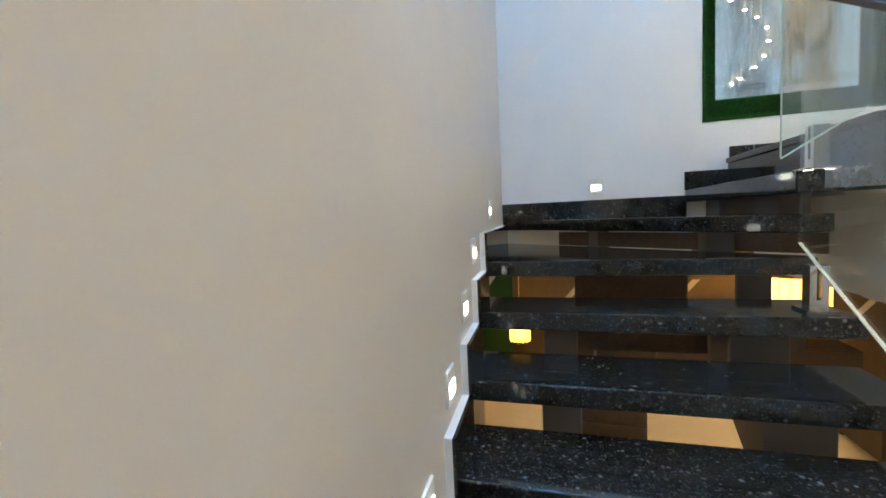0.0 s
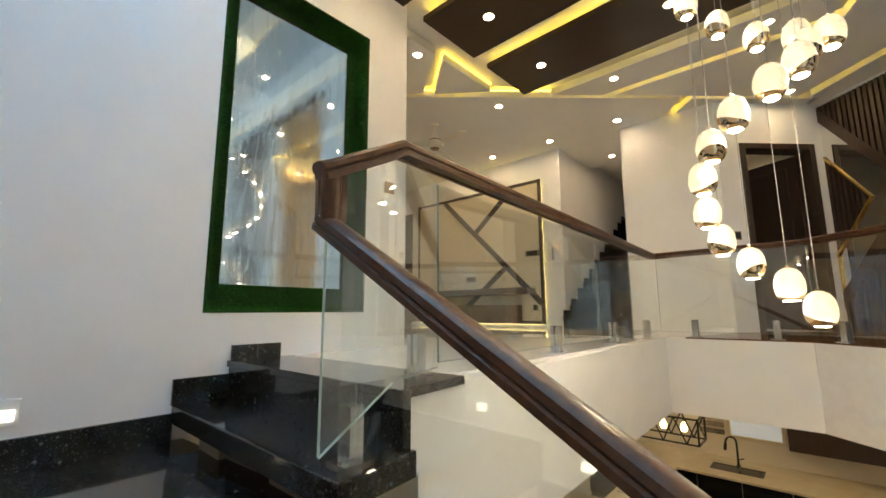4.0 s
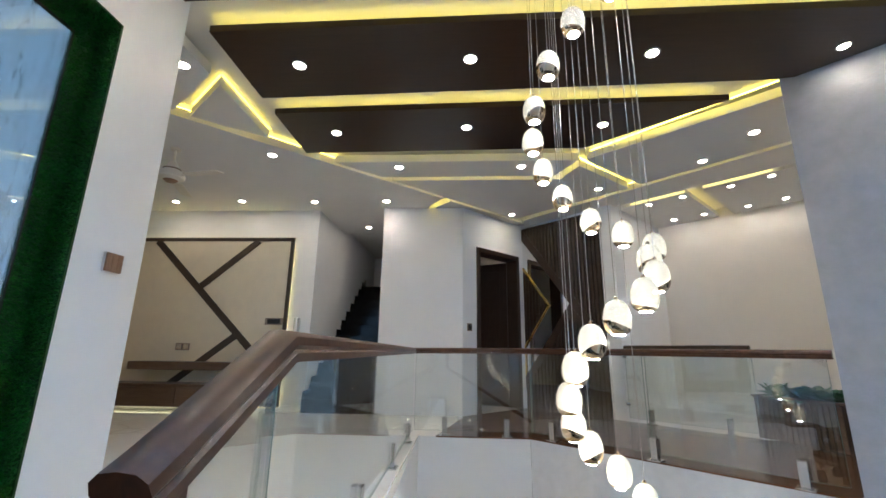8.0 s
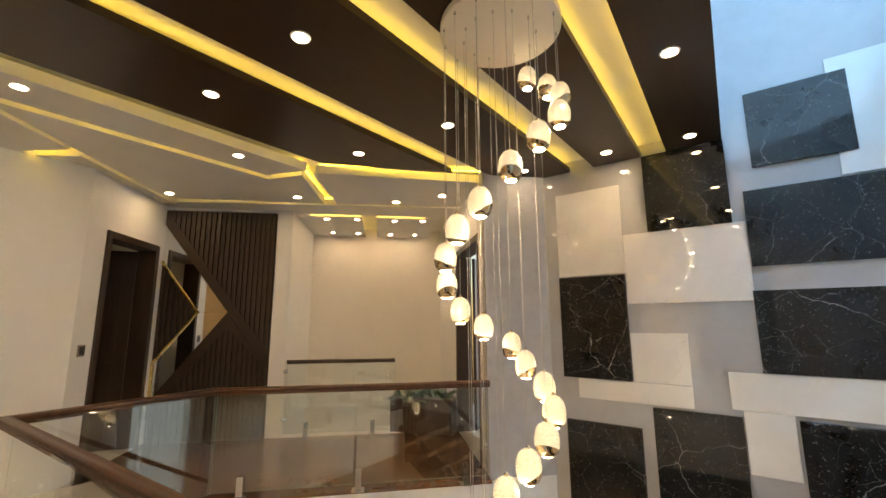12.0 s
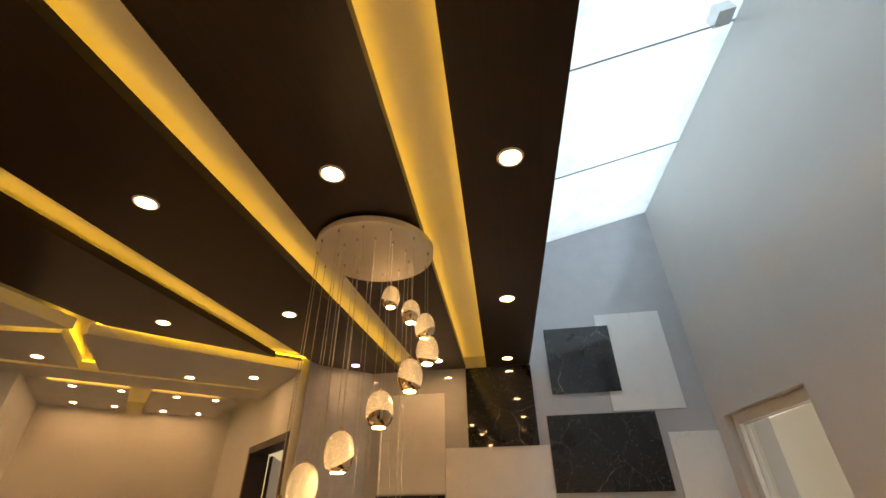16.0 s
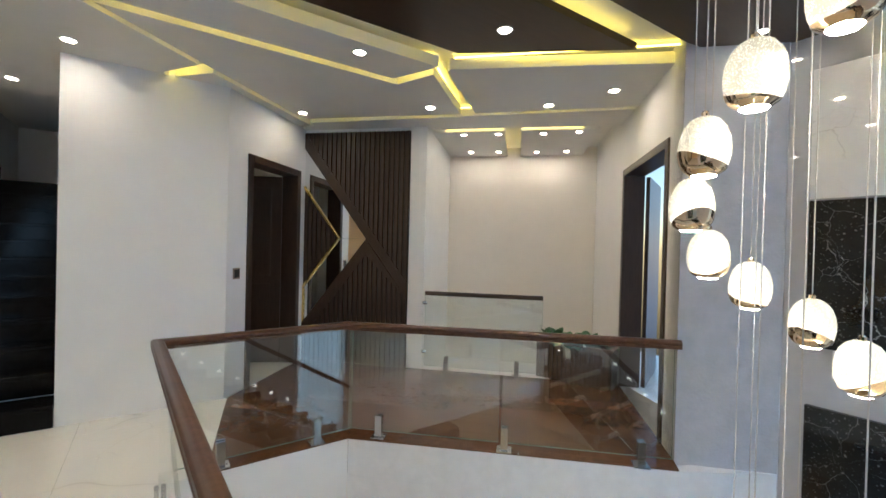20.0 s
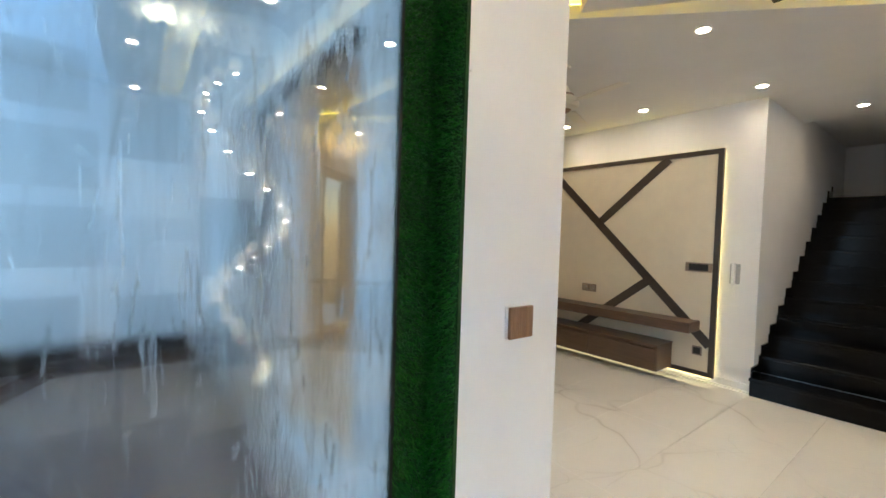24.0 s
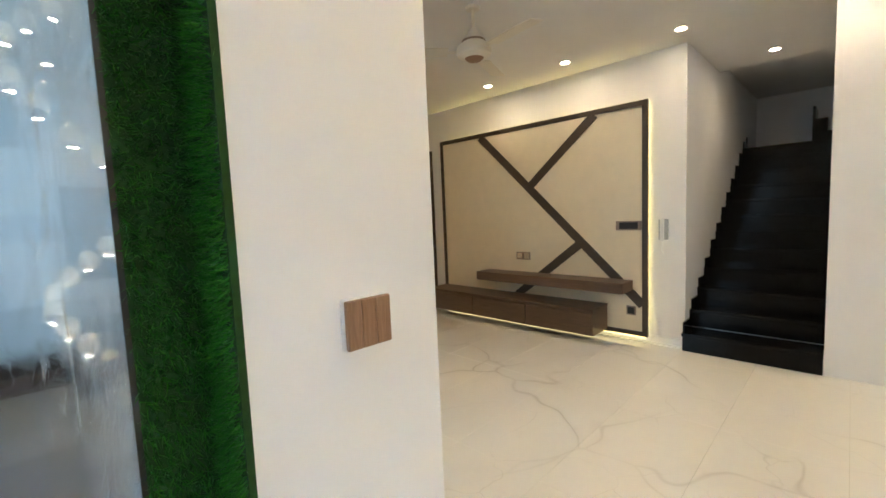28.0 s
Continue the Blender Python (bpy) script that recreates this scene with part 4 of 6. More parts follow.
for b in ((GX1 - 0.008, GX1, GZ0, GZ1), (GX0, GX1 - 0.008, GZ1 - 0.014, GZ1)):
    part("gasket", block(bm_new(), b[0], b[1], NORTH + DEEP + 0.001, NORTH + DEEP + 0.0075, b[2], b[3]), BLACK_METAL, water, "black gasket at the glass edge")
E_ = 0.012
for name, b in (("border_side", (MX0 + E_, GX0, MZ0 + E_, MZ1 - E_)), ("border_side", (GX1, MX1 - E_, MZ0 + E_, MZ1 - E_)), ("border_bottom", (GX0, GX1, MZ0 + E_, GZ0)), ("border_top", (GX0, GX1, GZ1, MZ1 - E_))):
    part(name, block(bm_new(), b[0], b[1], NORTH + DEEP, NORTH + DEEP + 0.03, b[2], b[3]), GRASS, water, "grass-covered border")
for name, b in (("reveal_side", (MX0, MX0 + E_, MZ0, MZ1)), ("reveal_side", (MX1 - E_, MX1, MZ0, MZ1)), ("reveal_bottom", (MX0 + E_, MX1 - E_, MZ0, MZ0 + E_)), ("reveal_top", (MX0 + E_, MX1 - E_, MZ1 - E_, MZ1))):
    part(name, block(bm_new(), b[0], b[1], NORTH - 0.006, NORTH + DEEP + 0.03, b[2], b[3]), GRASS, water, "grass-covered reveal")
rng = np.random.default_rng(4)
pts_, nrm_ = [], []


def sow(n, x, y, z, normal):
    p = np.stack([rng.uniform(*r, n) if isinstance(r, tuple) else np.full(n, r) for r in (x, y, z)], 1)
    pts_.append(p)
    nrm_.append(np.tile(normal, (n, 1)))


fy = NORTH + DEEP
for x, z in (((MX0 + E_, GX0), (MZ0, MZ1)), ((GX1, MX1 - E_), (MZ0, MZ1)), ((GX0, GX1), (MZ0, GZ0)), ((GX0, GX1), (GZ1, MZ1))):
    sow(int(44000 * (x[1] - x[0]) * (z[1] - z[0])), x, fy, z, (0, -1.0, 0))
ry = (NORTH - 0.004, fy)
sow(11000, MX0 + E_, ry, (MZ0, MZ1), (1.0, 0, 0))
sow(11000, MX1 - E_, ry, (MZ0, MZ1), (-1.0, 0, 0))
sow(5500, (MX0, MX1), ry, MZ0 + E_, (0, 0, 1.0))
sow(5500, (MX0, MX1), ry, MZ1 - E_, (0, 0, -1.0))
root, nn = np.concatenate(pts_), np.concatenate(nrm_)
lean = nn + rng.normal(0, 0.42, root.shape) + np.array([0, 0, -0.25])
lean /= np.linalg.norm(lean, axis=1, keepdims=True)
tip = root + lean * rng.uniform(0.014, 0.032, (len(root), 1))
side = np.cross(lean, rng.normal(0, 1, root.shape))
side *= 0.0012 / np.linalg.norm(side, axis=1, keepdims=True)
co = np.stack([root - side, root + side, tip], 1).reshape(-1, 3)
me = bpy.data.meshes.new("grass_pile")
me.from_pydata(co.tolist(), [], np.arange(len(co)).reshape(-1, 3).tolist())
me.materials.append(BLADES)
pile = new("grass_pile", me)
pile.parent = water
pile.matrix_parent_inverse = water.matrix_world.inverted()
tagged(pile, "short green artificial grass blades", kind="stuff")

# room behind the water window
SLIDER = wood("grey_brown_door_veneer", (0.16, 0.13, 0.11), (0.24, 0.20, 0.17), 0.4, (9, 9, 0.7), 5)
ROOM_FLOOR = wood("red_brown_room_floor", (0.065, 0.028, 0.020), (0.10, 0.045, 0.032), 0.35, (3, 3, 3), 4)
bm = block(bm_new(), -0.6, 2.30, NORTH + 0.36, 8.2, -0.3, 0.0)
structure("floor_water_room", bm, ROOM_FLOOR, "red-brown floor of the room behind the water window", "floor")
bm = block(bm_new(), -0.6, 2.30, NORTH + 0.25, 8.2, 2.985, 3.2)
structure("ceiling_water_room", bm, CEILING, "white ceiling of the room behind the water window", "ceiling")

structure("baseboard_water_room", block(bm_new(), -0.6, 2.30, 8.17, 8.2, 0.0, 0.29), DARK_WOOD, "dark skirting of the room behind the water window", "skirting")
for x, y in ((1.65, 5.1), (1.68, 6.1)):
    room_lamp = thing("room_ceiling_lamp", (x, y, 2.985), "round warm ceiling lamp in the room behind the water window", "ceiling lamp", "lamps behind the water window")
    part("rim", lathe(bm_new(), [(0.075, -0.018), (0.095, -0.018), (0.10, -0.006), (0.10, 0.0), (0.075, 0.0)], 24, (x, y, 2.985)), WHITE_PLASTIC, room_lamp, smooth=True)
    part("lens", lathe(bm_new(), [(0, -0.020), (0.05, -0.020), (0.075, -0.014), (0.075, -0.002), (0, -0.002)], 24, (x, y, 2.985)), glowing("warm_room_lens", (1.0, 0.78, 0.48), 8), room_lamp, "glowing warm lens", True)
slider = thing("sliding_door", (2.28, 6.1, 0), "grey-brown sliding door panel under a dark top track", "door")
part("panel", rounded(block(bm_new(), 2.262, 2.297, 5.52, 6.70, 0.0, 2.375), 0.003, 1), SLIDER, slider)
part("track", block(bm_new(), 2.268, 2.2995, 4.36, 6.74, 2.378, 2.45), DARK_WOOD, slider, "dark top track")

# ---- pendant chandelier ----
CX, CY = 2.20, 1.03
WIDE = [(-93, 2.834), (-120, 2.715), (-148, 2.585), (-178, 2.41), (150, 2.256), (124, 2.11), (98, 1.964), (73, 1.866), (47, 1.759), (21, 1.643), (-7, 1.52), (-36, 1.435), (-65, 1.339)]
NARROW = [(-87, 1.256), (-120, 1.163), (-156, 1.076), (168, 0.988), (138, 0.898), (110, 0.794), (82, 0.670), (56, 0.560), (22, 0.460), (-14, 0.365), (-43, 0.267)]
PEND = [(CX + r * math.cos(radians(a)), CY + r * math.sin(radians(a)), z) for ring, r in ((WIDE, 0.293), (NARROW, 0.188)) for a, z in ring]
CRYSTAL, n_, l_, b_ = nodes_of("bubbled_crystal_glass")
co_ = n_.new("ShaderNodeTexCoord")
vor = n_.new("ShaderNodeTexVoronoi")
vor.inputs["Scale"].default_value = 330
l_.new(co_.outputs["Object"], vor.inputs["Vector"])
cr = ramp(n_, l_, vor.outputs["Distance"], [(0.08, (1.0, 0.88, 0.63)), (0.40, (0.95, 0.80, 0.54)), (0.80, (0.78, 0.64, 0.40))])
l_.new(cr.outputs["Color"], b_.inputs["Emission Color"])
sep, mr_ = n_.new("ShaderNodeSeparateXYZ"), n_.new("ShaderNodeMapRange")
l_.new(co_.outputs["Object"], sep.inputs["Vector"])
for key, v in (("From Min", -0.06), ("From Max", 0.07), ("To Min", 0.34), ("To Max", 0.28)):
    mr_.inputs[key].default_value = v
l_.new(sep.outputs["Z"], mr_.inputs["Value"])
spark = ramp(n_, l_, vor.outputs["Distance"], [(0.14, (1, 1, 1)), (0.27, (0, 0, 0))])
gain, lit = n_.new("ShaderNodeMath"), n_.new("ShaderNodeMath")
gain.operation, lit.operation = "MULTIPLY_ADD", "MULTIPLY"
gain.inputs[1].default_value, gain.inputs[2].default_value = 8.0, 1.0
l_.new(spark.outputs["Color"], gain.inputs[0])
l_.new(gain.outputs[0], lit.inputs[0])
l_.new(mr_.outputs["Result"], lit.inputs[1])
l_.new(lit.outputs[0], b_.inputs["Emission Strength"])
b_.inputs["Base Color"].default_value = (0.42, 0.38, 0.30, 1)
b_.inputs["Roughness"].default_value = 0.12
bumped(n_, l_, b_, vor.outputs["Distance"], 0.4, 0.004)
b_.inputs["Alpha"].default_value = 0.80
CORE = glowing("pendant_inner_light", (1.0, 0.86, 0.62), 0.9)
BULB = glowing("pendant_lens", (1.0, 0.82, 0.58), 175)
PALE_GOLD = plain("champagne_chrome", (0.70, 0.54, 0.36), 0.08, 1.0, 0.02, 5, 0.0)
chand = thing("chandelier", (CX, CY, CEIL), "spiral of glowing egg-shaped crystal pendants under a round canopy", "chandelier")
bm = lathe(bm_new(), [(0, 0.0), (0.300, 0.0), (0.310, 0.006), (0.310, 0.040), (0, 0.040)], 48, (2.19, 1.04, CEIL - 0.048))
canopy = part("canopy", bm, CREAM, chand, "round cream canopy", True)
EGG = [(0.024, -0.060), (0.040, -0.050), (0.0475, -0.034), (0.0515, -0.014), (0.0520, 0.004), (0.0490, 0.026), (0.0420, 0.046), (0.0310, 0.061), (0.0160, 0.070), (0.006, 0.072), (0, 0.072)]


def egg_radius(z, grow):
    for (r0, z0), (r1, z1) in zip(EGG, EGG[1:]):
        if z0 <= z <= z1:
            return (r0 + (r1 - r0) * (z - z0) / (z1 - z0)) + grow
    return 0.0


INNER = [(0, -0.056), (0.012, -0.054), (0.021, -0.030), (0.024, 0.0), (0.016, 0.028), (0.007, 0.048), (0, 0.054)]
egg_data = cup_data = cap_data = lens_data = core_data = None
for i, (x, y, z) in enumerate(PEND):
    turn = Matrix.Translation((x, y, z)) @ Matrix.Rotation(radians(97 * i), 4, "Z")
    if egg_data is None:
        egg = part("pendant", lathe(bm_new(), EGG, 22), CRYSTAL, chand, "glowing egg-shaped bubbled crystal", True)
        # chrome cup that climbs one side in a wave
        bm = bm_new()
        seg, rows_ = 28, 6
        grid = []
        for k in range(seg):
            a = 2 * math.pi * k / seg
            top = -0.031 + 0.021 * math.cos(a) + 0.005 * math.cos(2 * a + 0.7)
            grid.append([bm.verts.new((egg_radius(-0.060 + (top + 0.060) * j / rows_, 0.0016) * math.cos(a), egg_radius(-0.060 + (top + 0.060) * j / rows_, 0.0016) * math.sin(a), -0.060 + (top + 0.060) * j / rows_)) for j in range(rows_ + 1)])
        for k in range(seg):
            for j in range(rows_):
                a, b = grid[k], grid[(k + 1) % seg]
                bm.faces.new((a[j], b[j], b[j + 1], a[j + 1]))
        cup = part("cup", bm, PALE_GOLD, egg, "champagne chrome cup", True)
        lens = part("lens", lathe(bm_new(), [(0, -0.063), (0.021, -0.063), (0.024, -0.060), (0, -0.058)], 20), BULB, egg, "glowing lens")
        cap = part("cap", lathe(bm_new(), [(0, 0.070), (0.008, 0.070), (0.008, 0.080), (0.004, 0.084), (0, 0.084)], 12), PALE_GOLD, egg, "small metal cap")
        core = part("core", lathe(bm_new(), INNER, 14), CORE, egg, "bright inner light", True)
        egg_data, cup_data, cap_data, lens_data, core_data = egg.data, cup.data, cap.data, lens.data, core.data
    else:
        egg = tagged(new("pendant", egg_data), "glowing egg-shaped bubbled crystal")
        egg.parent = chand
        egg.matrix_parent_inverse = chand.matrix_world.inverted()
        for nm, d in (("cup", cup_data), ("lens", lens_data), ("cap", cap_data), ("core", core_data)):
            new(nm, d).parent = egg
    egg.matrix_basis = turn
    bm = tube(bm_new(), [(x, y, z + 0.08), (x, y, CEIL - 0.048)], 0.0015, 5)
    part("cable", bm, CABLE, chand, "thin pale cable")
    part("gland", lathe(bm_new(), [(0, -0.014), (0.005, -0.014), (0.006, 0), (0, 0)], 8, (x, y, CEIL - 0.048)), STEEL, canopy)

# ---- marble slabs on the south wall ----
slabs = [  # x0, x1, z0, z1, dark, how far they stand off the wall
    (0.551, 1.185, 2.697, 3.337, 1, 2), (0.035, 0.66, 2.523, 3.46, 0, 1), (0.315, 1.268, 1.885, 2.506, 1, 2), (-0.20, 0.25, 1.697, 2.33, 0, 1), (-0.20, 1.285, 1.06, 1.692, 1, 2),
    (1.36, 2.005, 2.26, 2.99, 1, 2), (2.23, 2.87, 1.90, 2.765, 0, 1), (1.275, 2.227, 1.615, 2.263, 0, 1), (2.235, 2.868, 0.92, 1.888, 1, 2), (1.77, 2.229, 0.92, 1.35, 0, 1),
    (1.77, 2.73, 0.735, 0.915, 0, 1), (1.45, 2.087, -0.05, 0.715, 1, 2), (2.19, 2.86, -0.25, 0.527, 1, 2), (-0.20, 1.512, 0.764, 1.055, 0, 1), (1.13, 1.44, 0.30, 0.763, 0, 1),
    (-0.16, 0.46, 0.14, 0.763, 0, 1), (0.475, 1.11, -0.02, 0.735, 1, 2), (0.50, 1.42, -0.72, -0.09, 0, 1), (1.48, 2.16, -0.77, -0.12, 0, 1), (2.18, 2.86, -1.07, -0.31, 0, 1), (-0.14, 0.48, -0.87, 0.06, 1, 2)]
for x0, x1, z0, z1, dark, off in slabs:
    bm = rounded(block(bm_new(), x0, x1, SOUTH, SOUTH + 0.018 * off, z0, z1), 0.002, 1)
    tagged(finish("marble_slab", bm, BLACK_MARBLE if dark else WHITE_MARBLE), "polished black marble slab with white veins" if dark else "polished white marble slab fixed to the wall", "wall slab", "marble slabs on the wall")

# ---- tall window beside the marble wall ----
win = thing("window_1", (west(-0.65), -0.65, -2.9), "tall white-framed frosted window beside the marble wall", "window")
win["kind"] = "structure"
WM = Matrix.Translation((west(-0.10) - 0.10, -0.10, 0)) @ Matrix.Rotation(radians(-90 + 2.6), 4, "Z")
for a, b, z0, z1 in ((0.0, 0.07, -2.9, 2.42), (1.03, 1.10, -2.9, 2.42), (0.07, 1.03, 2.34, 2.42), (0.07, 1.03, -2.9, -2.82), (0.07, 1.03, 1.02, 1.08)):
    part("frame", rounded(slab(bm_new(), WM, a, b, -0.04, 0.04, z0, z1), 0.004, 1), WHITE_PLASTIC, win)
FROST = pane("frosted_window_glass", (0.86, 0.92, 0.95), 0.3, 0.2)
for z0, z1 in ((-2.82, 1.02), (1.08, 2.34)):
    ob = part("pane", slab(bm_new(), WM, 0.07, 1.03, -0.005, 0.005, z0, z1), FROST, win)
    ob.visible_shadow = False
# bright sky outside the openings; the pale wall glows in place of daylight
WALL_GLOW = glowing("hazy_neighbouring_wall_glow", (0.86, 0.80, 0.70), 0.42)
tagged(finish("backdrop_window", block(bm_new(), -2.3, -2.28, -12.0, 3.0, -3.2, 2.9), WALL_GLOW), "hazy pale wall beyond the tall window, glowing in place of daylight", "backdrop", kind="structure")
tagged(finish("backdrop_window_sky", block(bm_new(), -2.6, -2.58, -14.0, 4.0, 2.5, 12.0), glowing("white_sky_outside", (0.95, 0.97, 1.0), 1.5)), "bright white sky beyond the tall window", "sky", kind="structure")
bm = block(bm_new(), -1.15, -1.13, 4.0, 8.6, -0.5, 3.0)
tagged(finish("backdrop_room", bm, glowing("blue_evening_outside", (0.70, 0.86, 1.0), 0.5)), "pale blue outside beyond the room window", "sky", kind="structure")

# ---- lounge: media wall ----
MEDIA_LED = glowing("warm_yellow_led_strip", (1.0, 0.76, 0.22), 14)
PLINTH_LED = glowing("dim_yellow_led_strip", (1.0, 0.80, 0.36), 1.5)
BEIGE_PANEL = plain("beige_media_panel", (0.74, 0.67, 0.51), 0.45, vary=0.03, scale=6, bump=0.05)
STRIP = plain("dark_brown_trim", (0.055, 0.042, 0.033), 0.4, vary=0.1, scale=12)
media = thing("media_wall", (TVX, 5.75, 0.06), "beige media wall panel framed and crossed by dark strips", "wall panel")
PX = TVX - 0.045
part("board", block(bm_new(), PX, TVX - 0.025, 4.30, 7.22, 0.08, 2.51), BEIGE_PANEL, media)
for y0, y1, z0, z1 in ((4.27, 4.325, 0.06, 2.53), (7.18, 7.23, 0.06, 2.53), (4.325, 7.18, 2.475, 2.53), (4.325, 7.18, 0.06, 0.11)):
    part("frame_strip", block(bm_new(), PX - 0.012, TVX - 0.025, y0, y1, z0, z1), STRIP, media)


def bar(name, a, b, width, x0, x1, material, parent):
    """A flat bar between two (y, z) points on the media wall."""
    d = Vector((b[0] - a[0], b[1] - a[1])).normalized()
    nrm = Vector((-d.y, d.x)) * width / 2
    bm = bm_new()
    lo = [(a[0] + nrm.x, a[1] + nrm.y), (a[0] - nrm.x, a[1] - nrm.y), (b[0] - nrm.x, b[1] - nrm.y), (b[0] + nrm.x, b[1] + nrm.y)]
    vs = [bm.verts.new((x0, y, z)) for y, z in lo] + [bm.verts.new((x1, y, z)) for y, z in lo]
    for f in ((0, 1, 2, 3), (7, 6, 5, 4), (0, 4, 5, 1), (1, 5, 6, 2), (2, 6, 7, 3), (3, 7, 4, 0)):
        bm.faces.new([vs[i] for i in f])
    return part(name, bm, material, parent)


bar("cross_strip", (6.46, 2.48), (4.32, 0.40), 0.10, PX - 0.010, PX + 0.01, STRIP, media)
bar("cross_strip", (4.83, 2.48), (5.66, 1.77), 0.10, PX - 0.009, PX + 0.01, STRIP, media)
bar("cross_strip", (5.02, 1.04), (5.92, 0.34), 0.10, PX - 0.009, PX + 0.01, STRIP, media)
for y0, y1, z0, z1 in ((4.300, 4.310, 0.09, 2.49), (4.31, 7.20, 2.490, 2.500), (4.30, 7.20, 0.044, 0.056)):
    tagged(finish("led_strip", block(bm_new(), TVX - (0.042 if z1 < 0.1 else 0.014), TVX - (0.030 if z1 < 0.1 else 0.004), y0, y1, z0, z1), PLINTH_LED if z1 < 0.1 else MEDIA_LED), "yellow led strip light behind the media panel", "led strip", "cove lights", "structure")

shelf = thing("floating_shelf", (TVX, 5.3, 0.56), "brown veneer floating shelf on the media panel", "shelf")
part("board", rounded(block(bm_new(), PX - 0.30, PX - 0.012, 4.42, 6.36, 0.555, 0.665), 0.004, 1), CONSOLE_WOOD, shelf)
console = thing("tv_console", (TVX, 5.9, 0.08), "low brown veneer wall-hung media cabinet", "cabinet")
part("body", block(bm_new(), PX - 0.38, PX - 0.012, 4.70, 7.20, 0.085, 0.36), CONSOLE_WOOD, console)
for y0, y1 in ((4.705, 5.53), (5.54, 6.36), (6.37, 7.195)):
    part("drawer_front", rounded(block(bm_new(), PX - 0.40, PX - 0.381, y0, y1, 0.09, 0.335), 0.003, 1), CONSOLE_WOOD, console)
part("top", rounded(block(bm_new(), PX - 0.405, PX - 0.012, 4.69, 7.21, 0.361, 0.378), 0.003, 1), CONSOLE_WOOD, console)


def socket(name, m, w, h, label, holes=1):
    """A wall plate; its face looks along -y of the pose."""
    plate = thing(name, m.translation, label, "wall socket", "switches and sockets")
    part("plate", rounded(slab(bm_new(), m, -w / 2, w / 2, -0.010, 0.0, -h / 2, h / 2), 0.003, 1), BROWN_PLASTIC, plate)
    for k in range(holes):
        u = (k - (holes - 1) / 2) * w / max(holes, 1)
        part("rocker", rounded(slab(bm_new(), m, u - w / holes * 0.36, u + w / holes * 0.36, -0.0135, -0.0102, -h * 0.36, h * 0.36), 0.001, 1), STEEL if holes > 1 else BLACK_METAL, plate)


FACE_W = Matrix.Rotation(radians(-90), 4, "Z")     # a plate that faces west
socket("wall_socket", Matrix.Translation((PX, 5.80, 0.87)) @ FACE_W, 0.21, 0.10, "double brown wall socket on the media panel", 2)
socket("media_outlet", Matrix.Translation((PX - 0.012, 4.46, 1.25)) @ FACE_W, 0.27, 0.10, "brown media outlet box at the panel edge", 1)
socket("wall_socket", Matrix.Translation((PX, 4.44, 0.33)) @ FACE_W, 0.10, 0.10, "small brown wall socket low on the media panel", 1)
PHONE_GREY = plain("pale_grey_plastic", (0.76, 0.77, 0.79), 0.3, 0, 0.02, 6, 0.0)
phone = thing("intercom", (TVX, 4.13, 1.1), "white intercom handset hanging on the wall", "intercom")
# cradle grey imitates the shaded gap round the white handset
part("base", rounded(block(bm_new(), TVX - 0.030, TVX, 4.085, 4.175, 1.10, 1.31), 0.008), plain("shaded_phone_cradle", (0.40, 0.42, 0.46), 0.4), phone, "cradle coloured grey for the shaded gap")
part("handset", rounded(block(bm_new(), TVX - 0.060, TVX - 0.031, 4.115, 4.155, 1.09, 1.32), 0.012), PHONE_GREY, phone)
part("cord", tube(bm_new(), [(TVX - 0.03, 4.13, 1.09), (TVX - 0.05, 4.14, 1.0), (TVX - 0.03, 4.12, 0.95), (TVX - 0.02, 4.13, 1.09)], 0.004, 6), WHITE_PLASTIC, phone, smooth=True)
# skirting and raised plinth below the panel
bm = block(bm_new(), TVX - 0.06, TVX, 3.95, 7.46, 0.0, 0.010)
block(bm, TVX - 0.015, TVX - 0.001, 3.95, 4.25, 0.0, 0.08)
structure("baseboard", bm, FLOOR_MARBLE, "low marble skirting of the lounge", "skirting")
door = thing("door_1", (TVX, 7.8, 0), "dark wooden door beside the media panel", "door")
door["kind"] = "structure"
for y0, y1, z0, z1 in ((7.46, 7.53, 0, 2.43), (8.12, 8.19, 0, 2.43), (7.53, 8.12, 2.36, 2.43)):
    part("frame", block(bm_new(), TVX - 0.02, TVX + 0.2, y0, y1, z0, z1), DARK_WOOD, door)
part("leaf", block(bm_new(), TVX + 0.08, TVX + 0.12, 7.53, 8.12, 0.005, 2.36), DARK_WOOD, door)

# wooden switch on the pier, and a plate in the room behind the water window
sw = thing("light_switch", (2.35, NORTH, 1.24), "square light-brown wooden light switch on the white pier", "light switch")
part("plate", rounded(block(bm_new(), 2.307, 2.409, NORTH - 0.012, NORTH, 1.219, 1.316), 0.004), WHITE_PLASTIC, sw)
for k in range(3):
    part("rocker", rounded(block(bm_new(), 2.309 + 0.033 * k, 2.3415 + 0.033 * k, NORTH - 0.024, NORTH - 0.0122, 1.221, 1.314), 0.003), SWITCH_WOOD, sw)
socket("room_switch", Matrix.Translation((2.30, 4.09, 1.57)) @ FACE_W, 0.09, 0.13, "grey switch plate in the room behind the water window")

